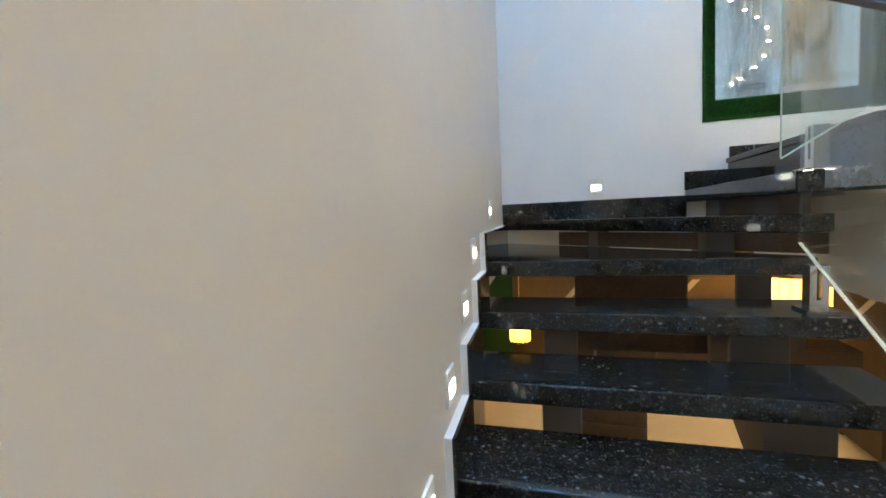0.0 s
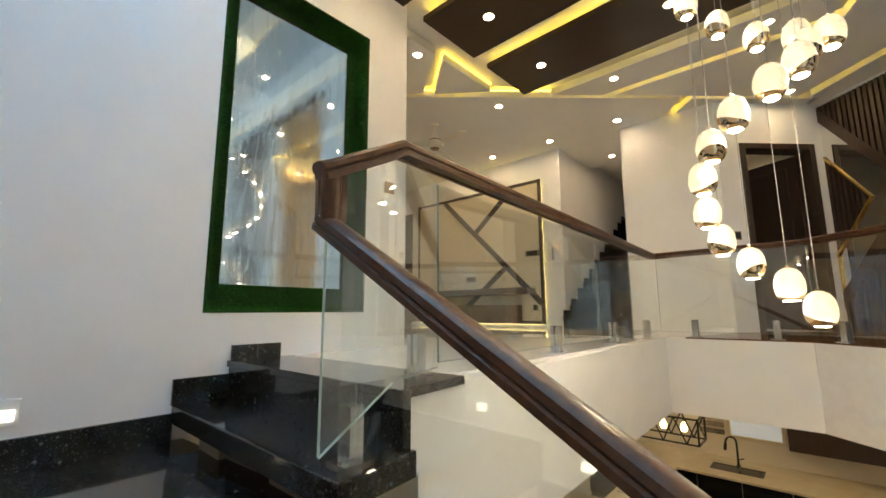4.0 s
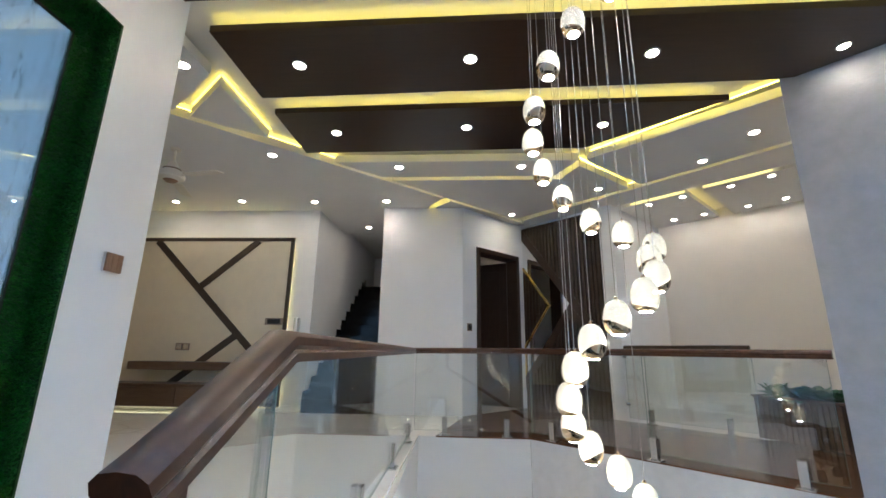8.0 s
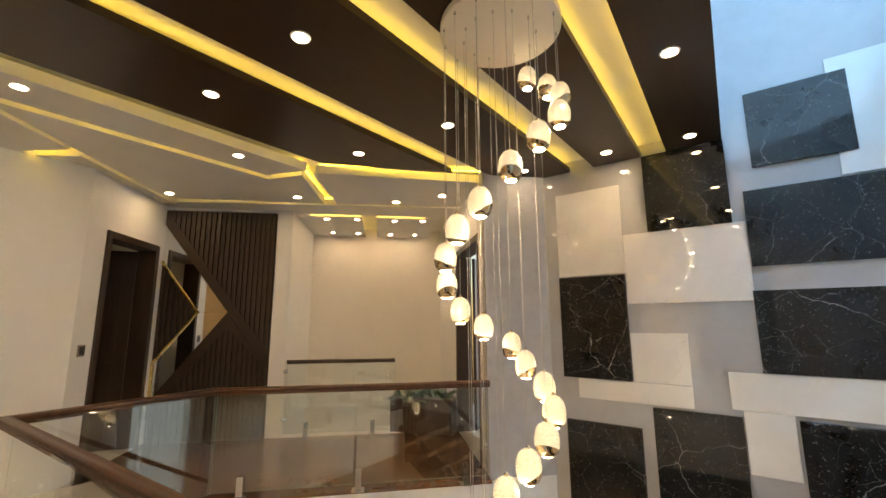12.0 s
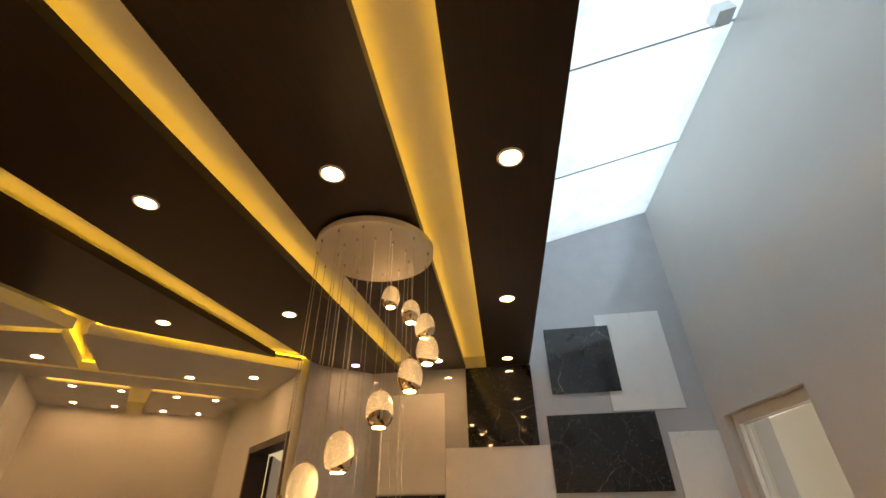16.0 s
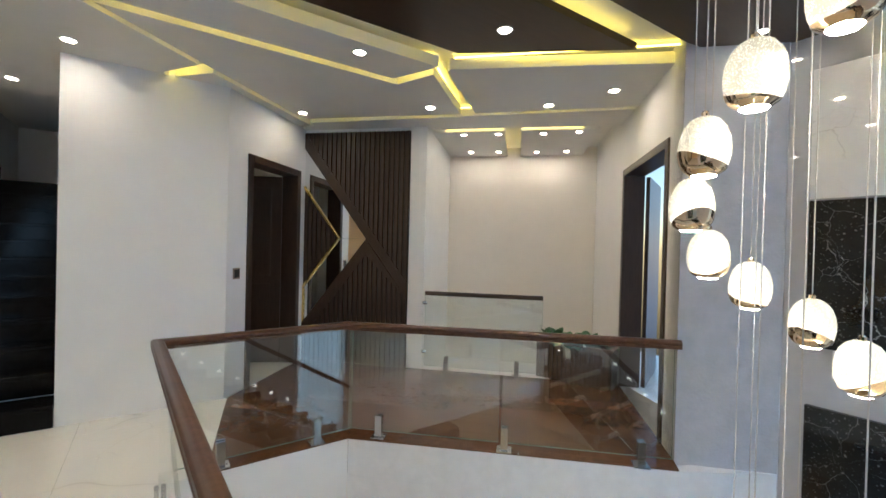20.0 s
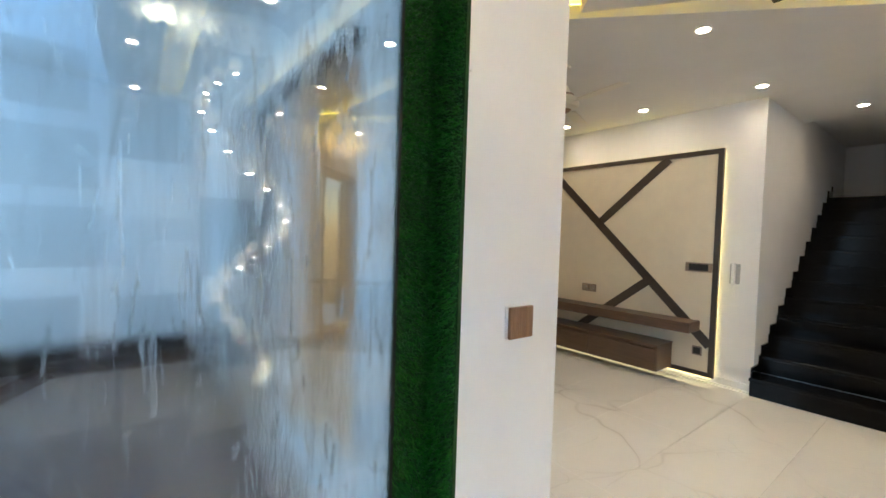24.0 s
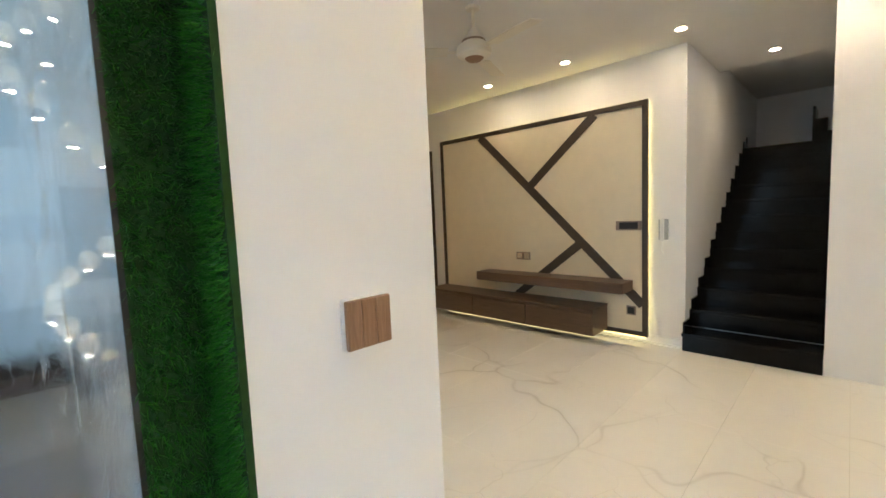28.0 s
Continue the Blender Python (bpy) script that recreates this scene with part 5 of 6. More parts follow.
# ---- ceiling fan ----
FX, FY = 4.43, 4.83
fan = thing("ceiling_fan", (FX, FY, 2.45), "cream ceiling fan with three blades and a brown motor cap", "ceiling fan")
part("rod", lathe(bm_new(), [(0.012, 2.70), (0.012, 2.90), (0.05, 2.905), (0.055, 2.924), (0, 2.924)], 16, (FX, FY, 0.06)), FAN_WHITE, fan, smooth=True)
part("canopy_cup", lathe(bm_new(), [(0.06, 2.70), (0.045, 2.74), (0.02, 2.775), (0.0, 2.775)], 20, (FX, FY, 0.06)), FAN_WHITE, fan, smooth=True)
part("motor", lathe(bm_new(), [(0.07, 2.555), (0.125, 2.575), (0.135, 2.60), (0.125, 2.64), (0.085, 2.67), (0.06, 2.70), (0, 2.70)], 28, (FX, FY, 0.06)), FAN_WHITE, fan, "cream motor housing", True)
part("motor_band", lathe(bm_new(), [(0.086, 2.668), (0.092, 2.672), (0.088, 2.684), (0.07, 2.688)], 24, (FX, FY, 0.06)), BROWN_PLASTIC, fan, "dark band", True)
part("motor_cap", lathe(bm_new(), [(0, 2.535), (0.05, 2.538), (0.072, 2.556), (0, 2.560)], 24, (FX, FY, 0.06)), SWITCH_WOOD, fan, "brown motor cap", True)
for k in range(3):
    m = Matrix.Translation((FX, FY, 2.66)) @ Matrix.Rotation(radians(20 + 120 * k), 4, "Z") @ Matrix.Rotation(radians(9), 4, "X")
    bm = slab(bm_new(), m, 0.20, 0.62, -0.062, 0.062, -0.004, 0.004)
    slab(bm, m, 0.10, 0.22, -0.018, 0.018, -0.004, 0.002)
    part("blade", rounded(bm, 0.003, 1), FAN_WHITE, fan)

# ---- upper stairs, black ----
up = thing("upper_staircase", (6.44, 3.4, 0), "glossy black granite stairs rising between white walls", "staircase")
for k in range(12):
    x, z = 6.44 + 0.27 * k - (0.03 if k == 0 else 0), 0.185 * (k + 1)
    end = 10.6 if k == 11 else x + 0.30
    part("tread", rounded(block(bm_new(), x, end, 2.893, 3.935, z - 0.035, z), 0.004, 1), PLAIN_BLACK, up)
    part("riser", block(bm_new(), x + 0.018, x + 0.05, 2.895, 3.929, z - 0.185, z - 0.0352), PLAIN_BLACK, up)
    part("skirting", block(bm_new(), x + 0.03, x + 0.30, 3.912, 3.929, z, z + 0.10), PLAIN_BLACK, up)
    part("skirting", block(bm_new(), x + 0.27, x + 0.30, 3.912, 3.929, z + 0.10, z + 0.185), PLAIN_BLACK, up)
for k in range(3):
    part("tread", block(bm_new(), 10.0, 10.6, 2.9 + 0.27 * k * 0.5, 3.2, 2.22 + 0.18 * k, 2.40 + 0.18 * k), PLAIN_BLACK, up)

# ---- bedroom door ----
bd = thing("door_2", DW @ Vector((0.8, 0, 0)), "dark wooden bedroom door standing open in its frame", "door")
bd["kind"] = "structure"
for a, b, z0, z1 in ((0.295, 0.37, 0.0, 2.43), (1.25, 1.325, 0.0, 2.43), (0.37, 1.25, 2.355, 2.43)):
    part("frame", rounded(slab(bm_new(), DW, a, b, -0.02, 0.205, z0, z1), 0.004, 1), DARK_WOOD, bd)
LM = DW @ Matrix.Translation((1.245, 0.19, 0)) @ Matrix.Rotation(radians(107), 4, "Z")
leaf = part("leaf", slab(bm_new(), LM, 0.0, 0.86, -0.02, 0.02, 0.008, 2.34), DARK_WOOD, bd)
for z0, z1 in ((0.15, 1.0), (1.1, 2.2)):
    part("leaf_panel", rounded(slab(bm_new(), LM, 0.12, 0.74, 0.0202, 0.028, z0, z1), 0.004, 1), DARK_WOOD, leaf)
part("handle", tube(bm_new(), [LM @ Vector((0.80, 0.02, 1.05)), LM @ Vector((0.80, 0.07, 1.05)), LM @ Vector((0.70, 0.07, 1.05))], 0.009, 8), STEEL, leaf, "steel lever handle", True)
socket("wall_switch", DW @ Matrix.Translation((0.14, 0, 1.20)), 0.10, 0.11, "dark brown switch plate beside the bedroom door")
bm = bm_new()
block(bm, 8.6, 8.7, -0.5, 2.9, -0.3, 3.2)
block(bm, 7.6, 8.6, -0.6, -0.5, -0.3, 3.2)
structure("wall_bedroom_inside", bm, CREAM, "pale wall inside the bedroom", "wall")

# ---- slatted wall with mirror chevron ----
SLATS_END, TIP, MTOP, MLOW, BTIP, BTOP, BLOW = 1.41, 0.86, 2.74, 0.48, 0.50, 2.26, 0.93
GRAD = (MTOP - 1.59) / TIP
BAND = 0.20
slatwall = thing("slat_panel", SW @ Vector((0.7, 0, 0)), "dark oak slatted wall panel with diagonal bands and a mirrored chevron", "wall panel")
part("backing", slab(bm_new(), SW, 0.0, SLATS_END, -0.028, -0.016, 0.0, 2.945), plain("slat_backing", (0.012, 0.008, 0.006), 0.6), slatwall)


def plate_on(name, pts, y0, y1, material, parent, label=""):
    """A flat plate on the slatted wall from (along, up) corners."""
    bm = bm_new()
    a = [bm.verts.new(SW @ Vector((u, y0, z))) for u, z in pts]
    b = [bm.verts.new(SW @ Vector((u, y1, z))) for u, z in pts]
    bm.faces.new(a)
    bm.faces.new(b[::-1])
    for i in range(len(pts)):
        j = (i + 1) % len(pts)
        bm.faces.new((a[i], a[j], b[j], b[i]))
    return part(name, bm, material, parent, label)


SILVER, n_, l_, b_ = nodes_of("silvered_mirror")
b_.inputs["Base Color"].default_value = (0.88, 0.89, 0.88, 1)
b_.inputs["Metallic"].default_value, b_.inputs["Roughness"].default_value = 1.0, 0.015
plate_on("mirror", [(0.003, MTOP), (TIP, 1.59), (BTIP, 1.59), (0.003, BTOP)], -0.0155, -0.010, SILVER, slatwall, "silvered mirror")
plate_on("mirror", [(TIP, 1.588), (0.003, MLOW), (0.003, BLOW), (BTIP, 1.588)], -0.0155, -0.010, SILVER, slatwall, "silvered mirror")


def top_line(u):
    return MTOP - GRAD * u


def low_line(u):
    return MLOW + (1.59 - MLOW) / TIP * u


plate_on("diagonal_band", [(0.003, MTOP), (SLATS_END, top_line(SLATS_END)), (SLATS_END, top_line(SLATS_END) + BAND), (0.003, MTOP + BAND)], -0.0155, 0.012, DARK_WOOD, slatwall, "flat dark diagonal band")
plate_on("diagonal_band", [(0.003, MLOW), (TIP, 1.586), (TIP + 0.0, 1.586 - BAND), (0.003, MLOW - BAND)], -0.0155, 0.012, DARK_WOOD, slatwall, "flat dark diagonal band")
plate_on("diagonal_band", [(TIP, 1.584), (SLATS_END, top_line(SLATS_END)), (SLATS_END, top_line(SLATS_END) - 0.0), (TIP, 1.586 - BAND)], -0.0155, 0.011, DARK_WOOD, slatwall)
plate_on("brass_strip", [(0.003, BTOP), (BTIP, 1.59), (BTIP - 0.02, 1.59), (0.003, BTOP - 0.035)], -0.0155, 0.016, BRASS, slatwall, "brass edging")
plate_on("brass_strip", [(0.003, BLOW), (BTIP, 1.588), (BTIP - 0.02, 1.588), (0.003, BLOW + 0.035)], -0.0155, 0.016, BRASS, slatwall, "brass edging")
plate_on("brass_strip", [(0.003, BLOW), (0.022, BLOW), (0.022, MLOW + 0.03), (0.003, MLOW)], -0.0095, 0.012, BRASS, slatwall, "brass edging")
PITCH, SW_W = 0.064, 0.038
u = 0.012
while u + SW_W < SLATS_END:
    a, b = u, u + SW_W
    plate_on("slat", [(a, top_line(a) + BAND), (b, top_line(b) + BAND), (b, 2.944), (a, 2.944)], -0.0155, 0.008, SLAT_WOOD, slatwall)
    if b < TIP:
        plate_on("slat", [(a, 0.003), (b, 0.003), (b, low_line(b) - BAND), (a, low_line(a) - BAND)], -0.0155, 0.008, SLAT_WOOD, slatwall)
    else:
        f = lambda q: min(top_line(q), 1.586 - BAND + (top_line(SLATS_END) - 1.586 + BAND) * (q - TIP) / (SLATS_END - TIP))
        plate_on("slat", [(a, 0.003), (b, 0.003), (b, f(max(b, TIP))), (a, f(max(a, TIP)))], -0.0155, 0.008, SLAT_WOOD, slatwall)
    if b < BTIP - 0.03:
        g = (BTOP - 0.035 - 1.59) / (BTIP - 0.02)
        h = (1.588 - BLOW - 0.035) / (BTIP - 0.02)
        plate_on("slat", [(a, BLOW + 0.035 + h * a), (b, BLOW + 0.035 + h * b), (b, BTOP - 0.035 - g * b), (a, BTOP - 0.035 - g * a)], -0.0155, 0.008, SLAT_WOOD, slatwall)
    u += PITCH

# ---- terrace door in the slanted wall ----
td = thing("door_3", EW @ Vector((1.0, 0, 0)), "dark wooden door frame with a half-open door to the terrace room", "door")
td["kind"] = "structure"
for a, b, z0, z1 in ((0.27, 0.345, 0.0, 2.43), (1.655, 1.73, 0.0, 2.43), (0.345, 1.655, 2.355, 2.43)):
    part("frame", rounded(slab(bm_new(), EW, a, b, -0.205, 0.015, z0, z1), 0.004, 1), DARK_WOOD, td)
LM = EW @ Matrix.Translation((1.65, -0.235, 0)) @ Matrix.Rotation(radians(-24), 4, "Z")
part("leaf", slab(bm_new(), LM, 0.0, 0.88, -0.02, 0.02, 0.008, 2.34), DARK_WOOD, td)
bm = slab(bm_new(), EW, -0.6, 3.2, -3.3, -3.25, -0.3, 1.0)
structure("wall_terrace_room", bm, WHITE, "white parapet beyond the terrace room", "wall")
SKYB = glowing("evening_sky_outside", (0.35, 0.62, 1.0), 0.9)
bm = slab(bm_new(), EW, 0.2, 9.0, -6.0, -5.95, -1.0, 4.0)
tagged(finish("backdrop_terrace", bm, SKYB), "blue evening sky beyond the terrace room", "sky", kind="structure")

# ---- planter ----
planter = thing("planter", (4.85, -1.62, 0), "dark slatted rectangular planter box with leafy green plants", "planter")
PM = Matrix.Translation((5.40, -1.53, 0)) @ Matrix.Rotation(radians(-161), 4, "Z")
part("box", slab(bm_new(), PM, 0.0, 0.86, 0.0, 0.26, 0.0, 0.42), DARK_WOOD, planter)
k = 0.01
while k < 0.83:
    part("slat", slab(bm_new(), PM, k, k + 0.035, -0.014, -0.0005, 0.01, 0.41), CONSOLE_WOOD, planter)
    k += 0.052
for a, b, c, d in ((-0.02, 0.88, -0.02, 0.02), (-0.02, 0.88, 0.24, 0.27), (-0.02, 0.03, 0.02, 0.24), (0.83, 0.88, 0.02, 0.24)):
    part("rim", slab(bm_new(), PM, a, b, c, d, 0.4202, 0.445), CONSOLE_WOOD, planter)
part("soil", slab(bm_new(), PM, 0.03, 0.83, 0.02, 0.24, 0.4202, 0.428), plain("potting_soil", (0.03, 0.02, 0.014), 0.95, vary=0.4, scale=60, bump=0.5), planter)
LEAF = plain("dark_green_leaf", (0.030, 0.10, 0.030), 0.45, vary=0.4, scale=14, bump=0.1)
random.seed(5)
for s in range(9):
    ux, uy = 0.10 + 0.082 * s, 0.07 + 0.14 * random.random()
    base = PM @ Vector((ux, uy, 0.425))
    plant = thing("potted_plant", base, "small leafy green plant growing in the planter", "plant", "plants in the planter")
    for q in range(18):
        a, tilt, ln = random.uniform(0, 6.283), random.uniform(0.35, 1.45), random.uniform(0.12, 0.24)
        d = Vector((math.cos(a) * math.sin(tilt), math.sin(a) * math.sin(tilt), math.cos(tilt)))
        sd = d.cross(Vector((0, 0, 1))).normalized()
        bm = bm_new()
        wd = ln * 0.26
        st = [base + d * ln * t - Vector((0, 0, 0.25 * ln * t * t)) for t in (0, 0.35, 0.6, 0.8, 1.0)]
        mid = [bm.verts.new(p) for p in st]
        lf = [bm.verts.new(p + sd * wd * w + Vector((0, 0, 0.006))) for p, w in zip(st[1:4], (0.6, 1.0, 0.65))]
        rt = [bm.verts.new(p - sd * wd * w + Vector((0, 0, 0.006))) for p, w in zip(st[1:4], (0.6, 1.0, 0.65))]
        for e in (lf, rt):
            bm.faces.new((mid[0], mid[1], e[0]))
            bm.faces.new((mid[1], mid[2], e[1], e[0]))
            bm.faces.new((mid[2], mid[3], e[2], e[1]))
            bm.faces.new((mid[3], mid[4], e[2]))
        part("leaf", bm, LEAF, plant, smooth=True)

# unseen downlight added to brighten the bedroom behind the open door
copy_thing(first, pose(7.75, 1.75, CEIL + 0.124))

# ---- lower storey, seen between the treads and under the edge beam ----
bm = lathe(bm_new(), [(0.050, -0.002), (0.058, -0.007), (0.066, -0.006), (0.068, 0.0), (0.050, 0.004)], 24)
second = tagged(finish("downlight", bm, WHITE_PLASTIC, True), "round recessed downlight of the lower hall, switched on", "downlight", "lower downlights")
part("lens", lathe(bm_new(), [(0, -0.0035), (0.051, -0.0035), (0.051, 0.003), (0, 0.003)], 20), glowing("warm_downlight_lens", (1.0, 0.74, 0.40), 135), second, "glowing warm lens")
second.matrix_world = pose(2.6, 4.2, -0.451)
for x, y in ((4.4, 4.2), (0.6, 4.4), (0.6, 6.4), (2.6, 6.4), (4.4, 6.4), (6.8, 3.6), (6.8, 1.4), (8.6, 3.2), (8.6, 1.0), (6.8, 5.8)):
    copy_thing(second, pose(x, y, -0.451))
STONE_TOP = marble("cream_quartz_top", (0.66, 0.56, 0.40), (0.74, 0.65, 0.50), (0.5, 0.42, 0.3), 2.0, 0.006, 0.15, vein_amount=0.3)
GLOSS_BLACK = plain("gloss_black_cabinet", (0.012, 0.012, 0.012), 0.12, 0, 0.1, 4, 0.0)
kitchen = thing("kitchen_counter", (8.9, 2.3, LOW), "kitchen counter with a cream stone top and black fronts", "kitchen counter")
part("worktop", rounded(block(bm_new(), 8.46, 9.578, 0.2, 4.6, LOW + 0.86, LOW + 0.90), 0.004, 1), STONE_TOP, kitchen)
part("plinth", block(bm_new(), 8.56, 9.5, 0.25, 4.55, LOW, LOW + 0.10), BLACK_METAL, kitchen)
for k in range(7):
    y = 0.25 + 0.615 * k
    part("cabinet_front", rounded(block(bm_new(), 8.49, 8.54, y, y + 0.605, LOW + 0.11, LOW + 0.85), 0.003, 1), GLOSS_BLACK, kitchen)
sink = thing("kitchen_sink", (8.93, 2.2, LOW + 0.9), "black rectangular double sink set into the worktop", "sink")
for a, b, c, d in ((8.76, 8.785, 1.83, 2.56), (9.085, 9.11, 1.83, 2.56), (8.785, 9.085, 1.83, 1.855), (8.785, 9.085, 2.535, 2.56), (8.785, 9.085, 2.16, 2.185)):
    part("rim", block(bm_new(), a, b, c, d, LOW + 0.901, LOW + 0.908), BLACK_METAL, sink)
for c, d in ((1.855, 2.16), (2.185, 2.535)):
    part("basin", block(bm_new(), 8.785, 9.085, c, d, LOW + 0.9005, LOW + 0.903), GLOSS_BLACK, sink)
TAPX, TAPY = 9.15, 2.20
tap = thing("kitchen_tap", (TAPX, TAPY, LOW + 0.90), "tall black gooseneck kitchen tap", "tap")
part("base", lathe(bm_new(), [(0.034, 0), (0.034, 0.02), (0.020, 0.03), (0, 0.03)], 14, (TAPX, TAPY, LOW + 0.90)), BLACK_METAL, tap, smooth=True)
arch = [(TAPX - 0.7 * (0.10 - 0.10 * math.cos(a)), TAPY + 0.7 * (0.10 - 0.10 * math.cos(a)), LOW + 1.28 + 0.10 * math.sin(a)) for a in (0.5, 1.0, 1.57, 2.1, 2.6, 3.14)]
part("neck", tube(bm_new(), [(TAPX, TAPY, LOW + 0.92), (TAPX, TAPY, LOW + 1.28)] + arch, 0.017, 10), BLACK_METAL, tap, smooth=True)
part("spray_head", tube(bm_new(), [arch[-1], (arch[-1][0] - 0.01, arch[-1][1] + 0.01, LOW + 1.17)], 0.024, 10), BLACK_METAL, tap, smooth=True)
part("lever", tube(bm_new(), [(TAPX, TAPY, LOW + 1.00), (TAPX, TAPY - 0.09, LOW + 1.04)], 0.009, 8), BLACK_METAL, tap, smooth=True)
# window over the counter with grey bars; its pane glows to imitate dusk
kw = thing("window_2", (9.58, 2.2, LOW + 1.3), "wide kitchen window with grey frame bars", "window")
kw["kind"] = "structure"
part("pane", block(bm_new(), 9.585, 9.599, 1.60, 2.32, LOW + 1.30, LOW + 1.62), glowing("dusk_glow_pane", (0.50, 0.53, 0.56), 0.30), kw)
for y0, y1, z0, z1 in ((1.54, 1.60, 1.24, 1.68), (2.32, 2.38, 1.24, 1.68), (1.60, 2.32, 1.24, 1.30), (1.60, 2.32, 1.62, 1.68)):
    part("frame", block(bm_new(), 9.56, 9.579, y0, y1, LOW + z0, LOW + z1), STONE_TOP, kw)
louvre = thing("wall_grille", (9.58, 2.57, LOW + 1.3), "grey slatted grille on the kitchen wall", "grille")
for k in range(3):
    part("slat", block(bm_new(), 9.555, 9.579, 2.42, 2.82, LOW + 1.28 + 0.12 * k, LOW + 1.37 + 0.12 * k), STEEL, louvre)
for y, z in ((2.70, 1.60), (2.02, 1.66)):
    box_ = thing("wall_box", (9.58, y, LOW + z), "small grey box on the kitchen wall", "wall box", "grey boxes on the kitchen wall")
    part("body", rounded(block(bm_new(), 9.50, 9.579, y - 0.10, y + 0.10, LOW + z, LOW + z + 0.20), 0.004, 1), STEEL, box_)
tall = thing("kitchen_cabinet", (9.4, 0.9, LOW + 1.27), "dark kitchen wall cupboard above the counter", "cabinet")
part("body", block(bm_new(), 9.22, 9.579, 0.30, 1.50, LOW + 1.27, LOW + 2.4), DARK_WOOD, tall)
for k in range(2):
    part("door", rounded(block(bm_new(), 9.195, 9.219, 0.31 + 0.595 * k, 0.895 + 0.595 * k, LOW + 1.28, LOW + 2.39), 0.003, 1), DARK_WOOD, tall)

island = thing("kitchen_island", (6.2, 2.5, LOW), "kitchen peninsula with a cream stone top and white sides", "kitchen island")
bm = block(bm_new(), 5.9, 6.5, 0.9, 3.45, LOW + 0.86, LOW + 0.90)
block(bm, 6.5003, 8.457, 2.97, 3.45, LOW + 0.86, LOW + 0.90)
part("worktop", bm, STONE_TOP, island)
for x0, x1, y0, y1 in ((6.05, 6.12, 1.0, 3.35), (6.121, 8.45, 3.30, 3.35)):
    part("side_panel", block(bm_new(), x0, x1, y0, y1, LOW, LOW + 0.86), WHITE, island)
for x0, x1, y0, y1 in ((6.44, 6.47, 1.0, 2.99), (6.471, 8.45, 3.0, 3.03)):
    part("front", block(bm_new(), x0, x1, y0, y1, LOW + 0.08, LOW + 0.85), GLOSS_BLACK, island, "gloss black cabinet fronts")
structure("floor_kitchen", block(bm_new(), 6.5, 8.55, 0.25, 2.97, LOW, LOW + 0.006), plain("dark_kitchen_tile", (0.035, 0.031, 0.028), 0.25, vary=0.1), "dark tiled floor of the kitchen below", "floor")
board = thing("chopping_board", (7.1, 3.25, LOW + 0.9), "flat grey board lying on the peninsula", "board")
part("plate", rounded(block(bm_new(), 6.78, 7.48, 3.10, 3.40, LOW + 0.901, LOW + 0.915), 0.004, 1), plain("grey_board", (0.42, 0.38, 0.32), 0.5), board)
pot = thing("potted_shrub", (6.4, 3.62, LOW), "small potted shrub on the lower floor", "plant")
part("pot", lathe(bm_new(), [(0, 0), (0.07, 0), (0.10, 0.18), (0.09, 0.2), (0, 0.18)], 20, (6.40, 3.62, LOW)), BLACK_METAL, pot, smooth=True)
random.seed(9)
for q in range(46):
    a, tilt, ln = random.uniform(0, 6.283), random.uniform(0.0, 1.1), random.uniform(0.14, 0.28)
    d = Vector((math.cos(a) * math.sin(tilt), math.sin(a) * math.sin(tilt), math.cos(tilt)))
    sd = d.orthogonal().normalized() * 0.022
    base = Vector((6.40, 3.62, LOW + 0.2))
    bm = bm_new()
    vs = [bm.verts.new(p) for p in (base, base + d * ln * 0.6 + sd, base + d * ln, base + d * ln * 0.6 - sd)]
    bm.faces.new(vs)
    part("leaf", bm, LEAF, pot)

# caged lamp over the island
cage = thing("cage_lamp", (5.83, 2.4, -1.06), "black wire cage pendant lamp with two glowing bulbs", "pendant lamp")
CA, CB, CZ0, CZ1 = (5.65, 2.035), (6.0, 2.755), -1.20, -0.93
for x in CA[0], CB[0]:
    for y in CA[1], CB[1]:
        part("upright", tube(bm_new(), [(x, y, CZ0), (x, y, CZ1)], 0.011, 6), BLACK_METAL, cage)
for z in CZ0, CZ1:
    for y in CA[1], CB[1]:
        part("bar", tube(bm_new(), [(CA[0], y, z), (CB[0], y, z)], 0.011, 6), BLACK_METAL, cage)
    for x in CA[0], CB[0]:
        part("bar", tube(bm_new(), [(x, CA[1], z), (x, CB[1], z)], 0.011, 6), BLACK_METAL, cage)
for x in CA[0], CB[0]:
    for k in range(3):
        y0 = CA[1] + 0.24 * k
        part("brace", tube(bm_new(), [(x, y0, CZ1), (x, y0 + 0.12, CZ0)], 0.008, 6), BLACK_METAL, cage)
        part("brace", tube(bm_new(), [(x, y0 + 0.12, CZ0), (x, y0 + 0.24, CZ1)], 0.008, 6), BLACK_METAL, cage)
for y in CA[1], CB[1]:
    part("brace", tube(bm_new(), [(CA[0], y, CZ1), (CB[0], y, CZ0)], 0.008, 6), BLACK_METAL, cage)
WARM_BULB = glowing("warm_bulb", (1.0, 0.66, 0.26), 9)
for y in (2.215, 2.43):
    part("bulb", lathe(bm_new(), [(0, -0.06), (0.03, -0.045), (0.038, -0.01), (0.02, 0.03), (0.014, 0.05), (0, 0.05)], 14, (5.83, y, -1.06)), WARM_BULB, cage, "glowing warm bulb", True)
    part("cord", tube(bm_new(), [(5.83, y, -1.01), (5.83, y, -0.455)], 0.005, 6), BLACK_METAL, cage)


# downlights of the lower hall
for x, y in ((3.6, 3.2), (3.6, 5.2), (1.9, 5.2), (0.0, 4.9), (6.9, 1.5), (6.9, -0.6), (4.9, 3.2)):
    copy_thing(first, pose(x, y, -0.452))

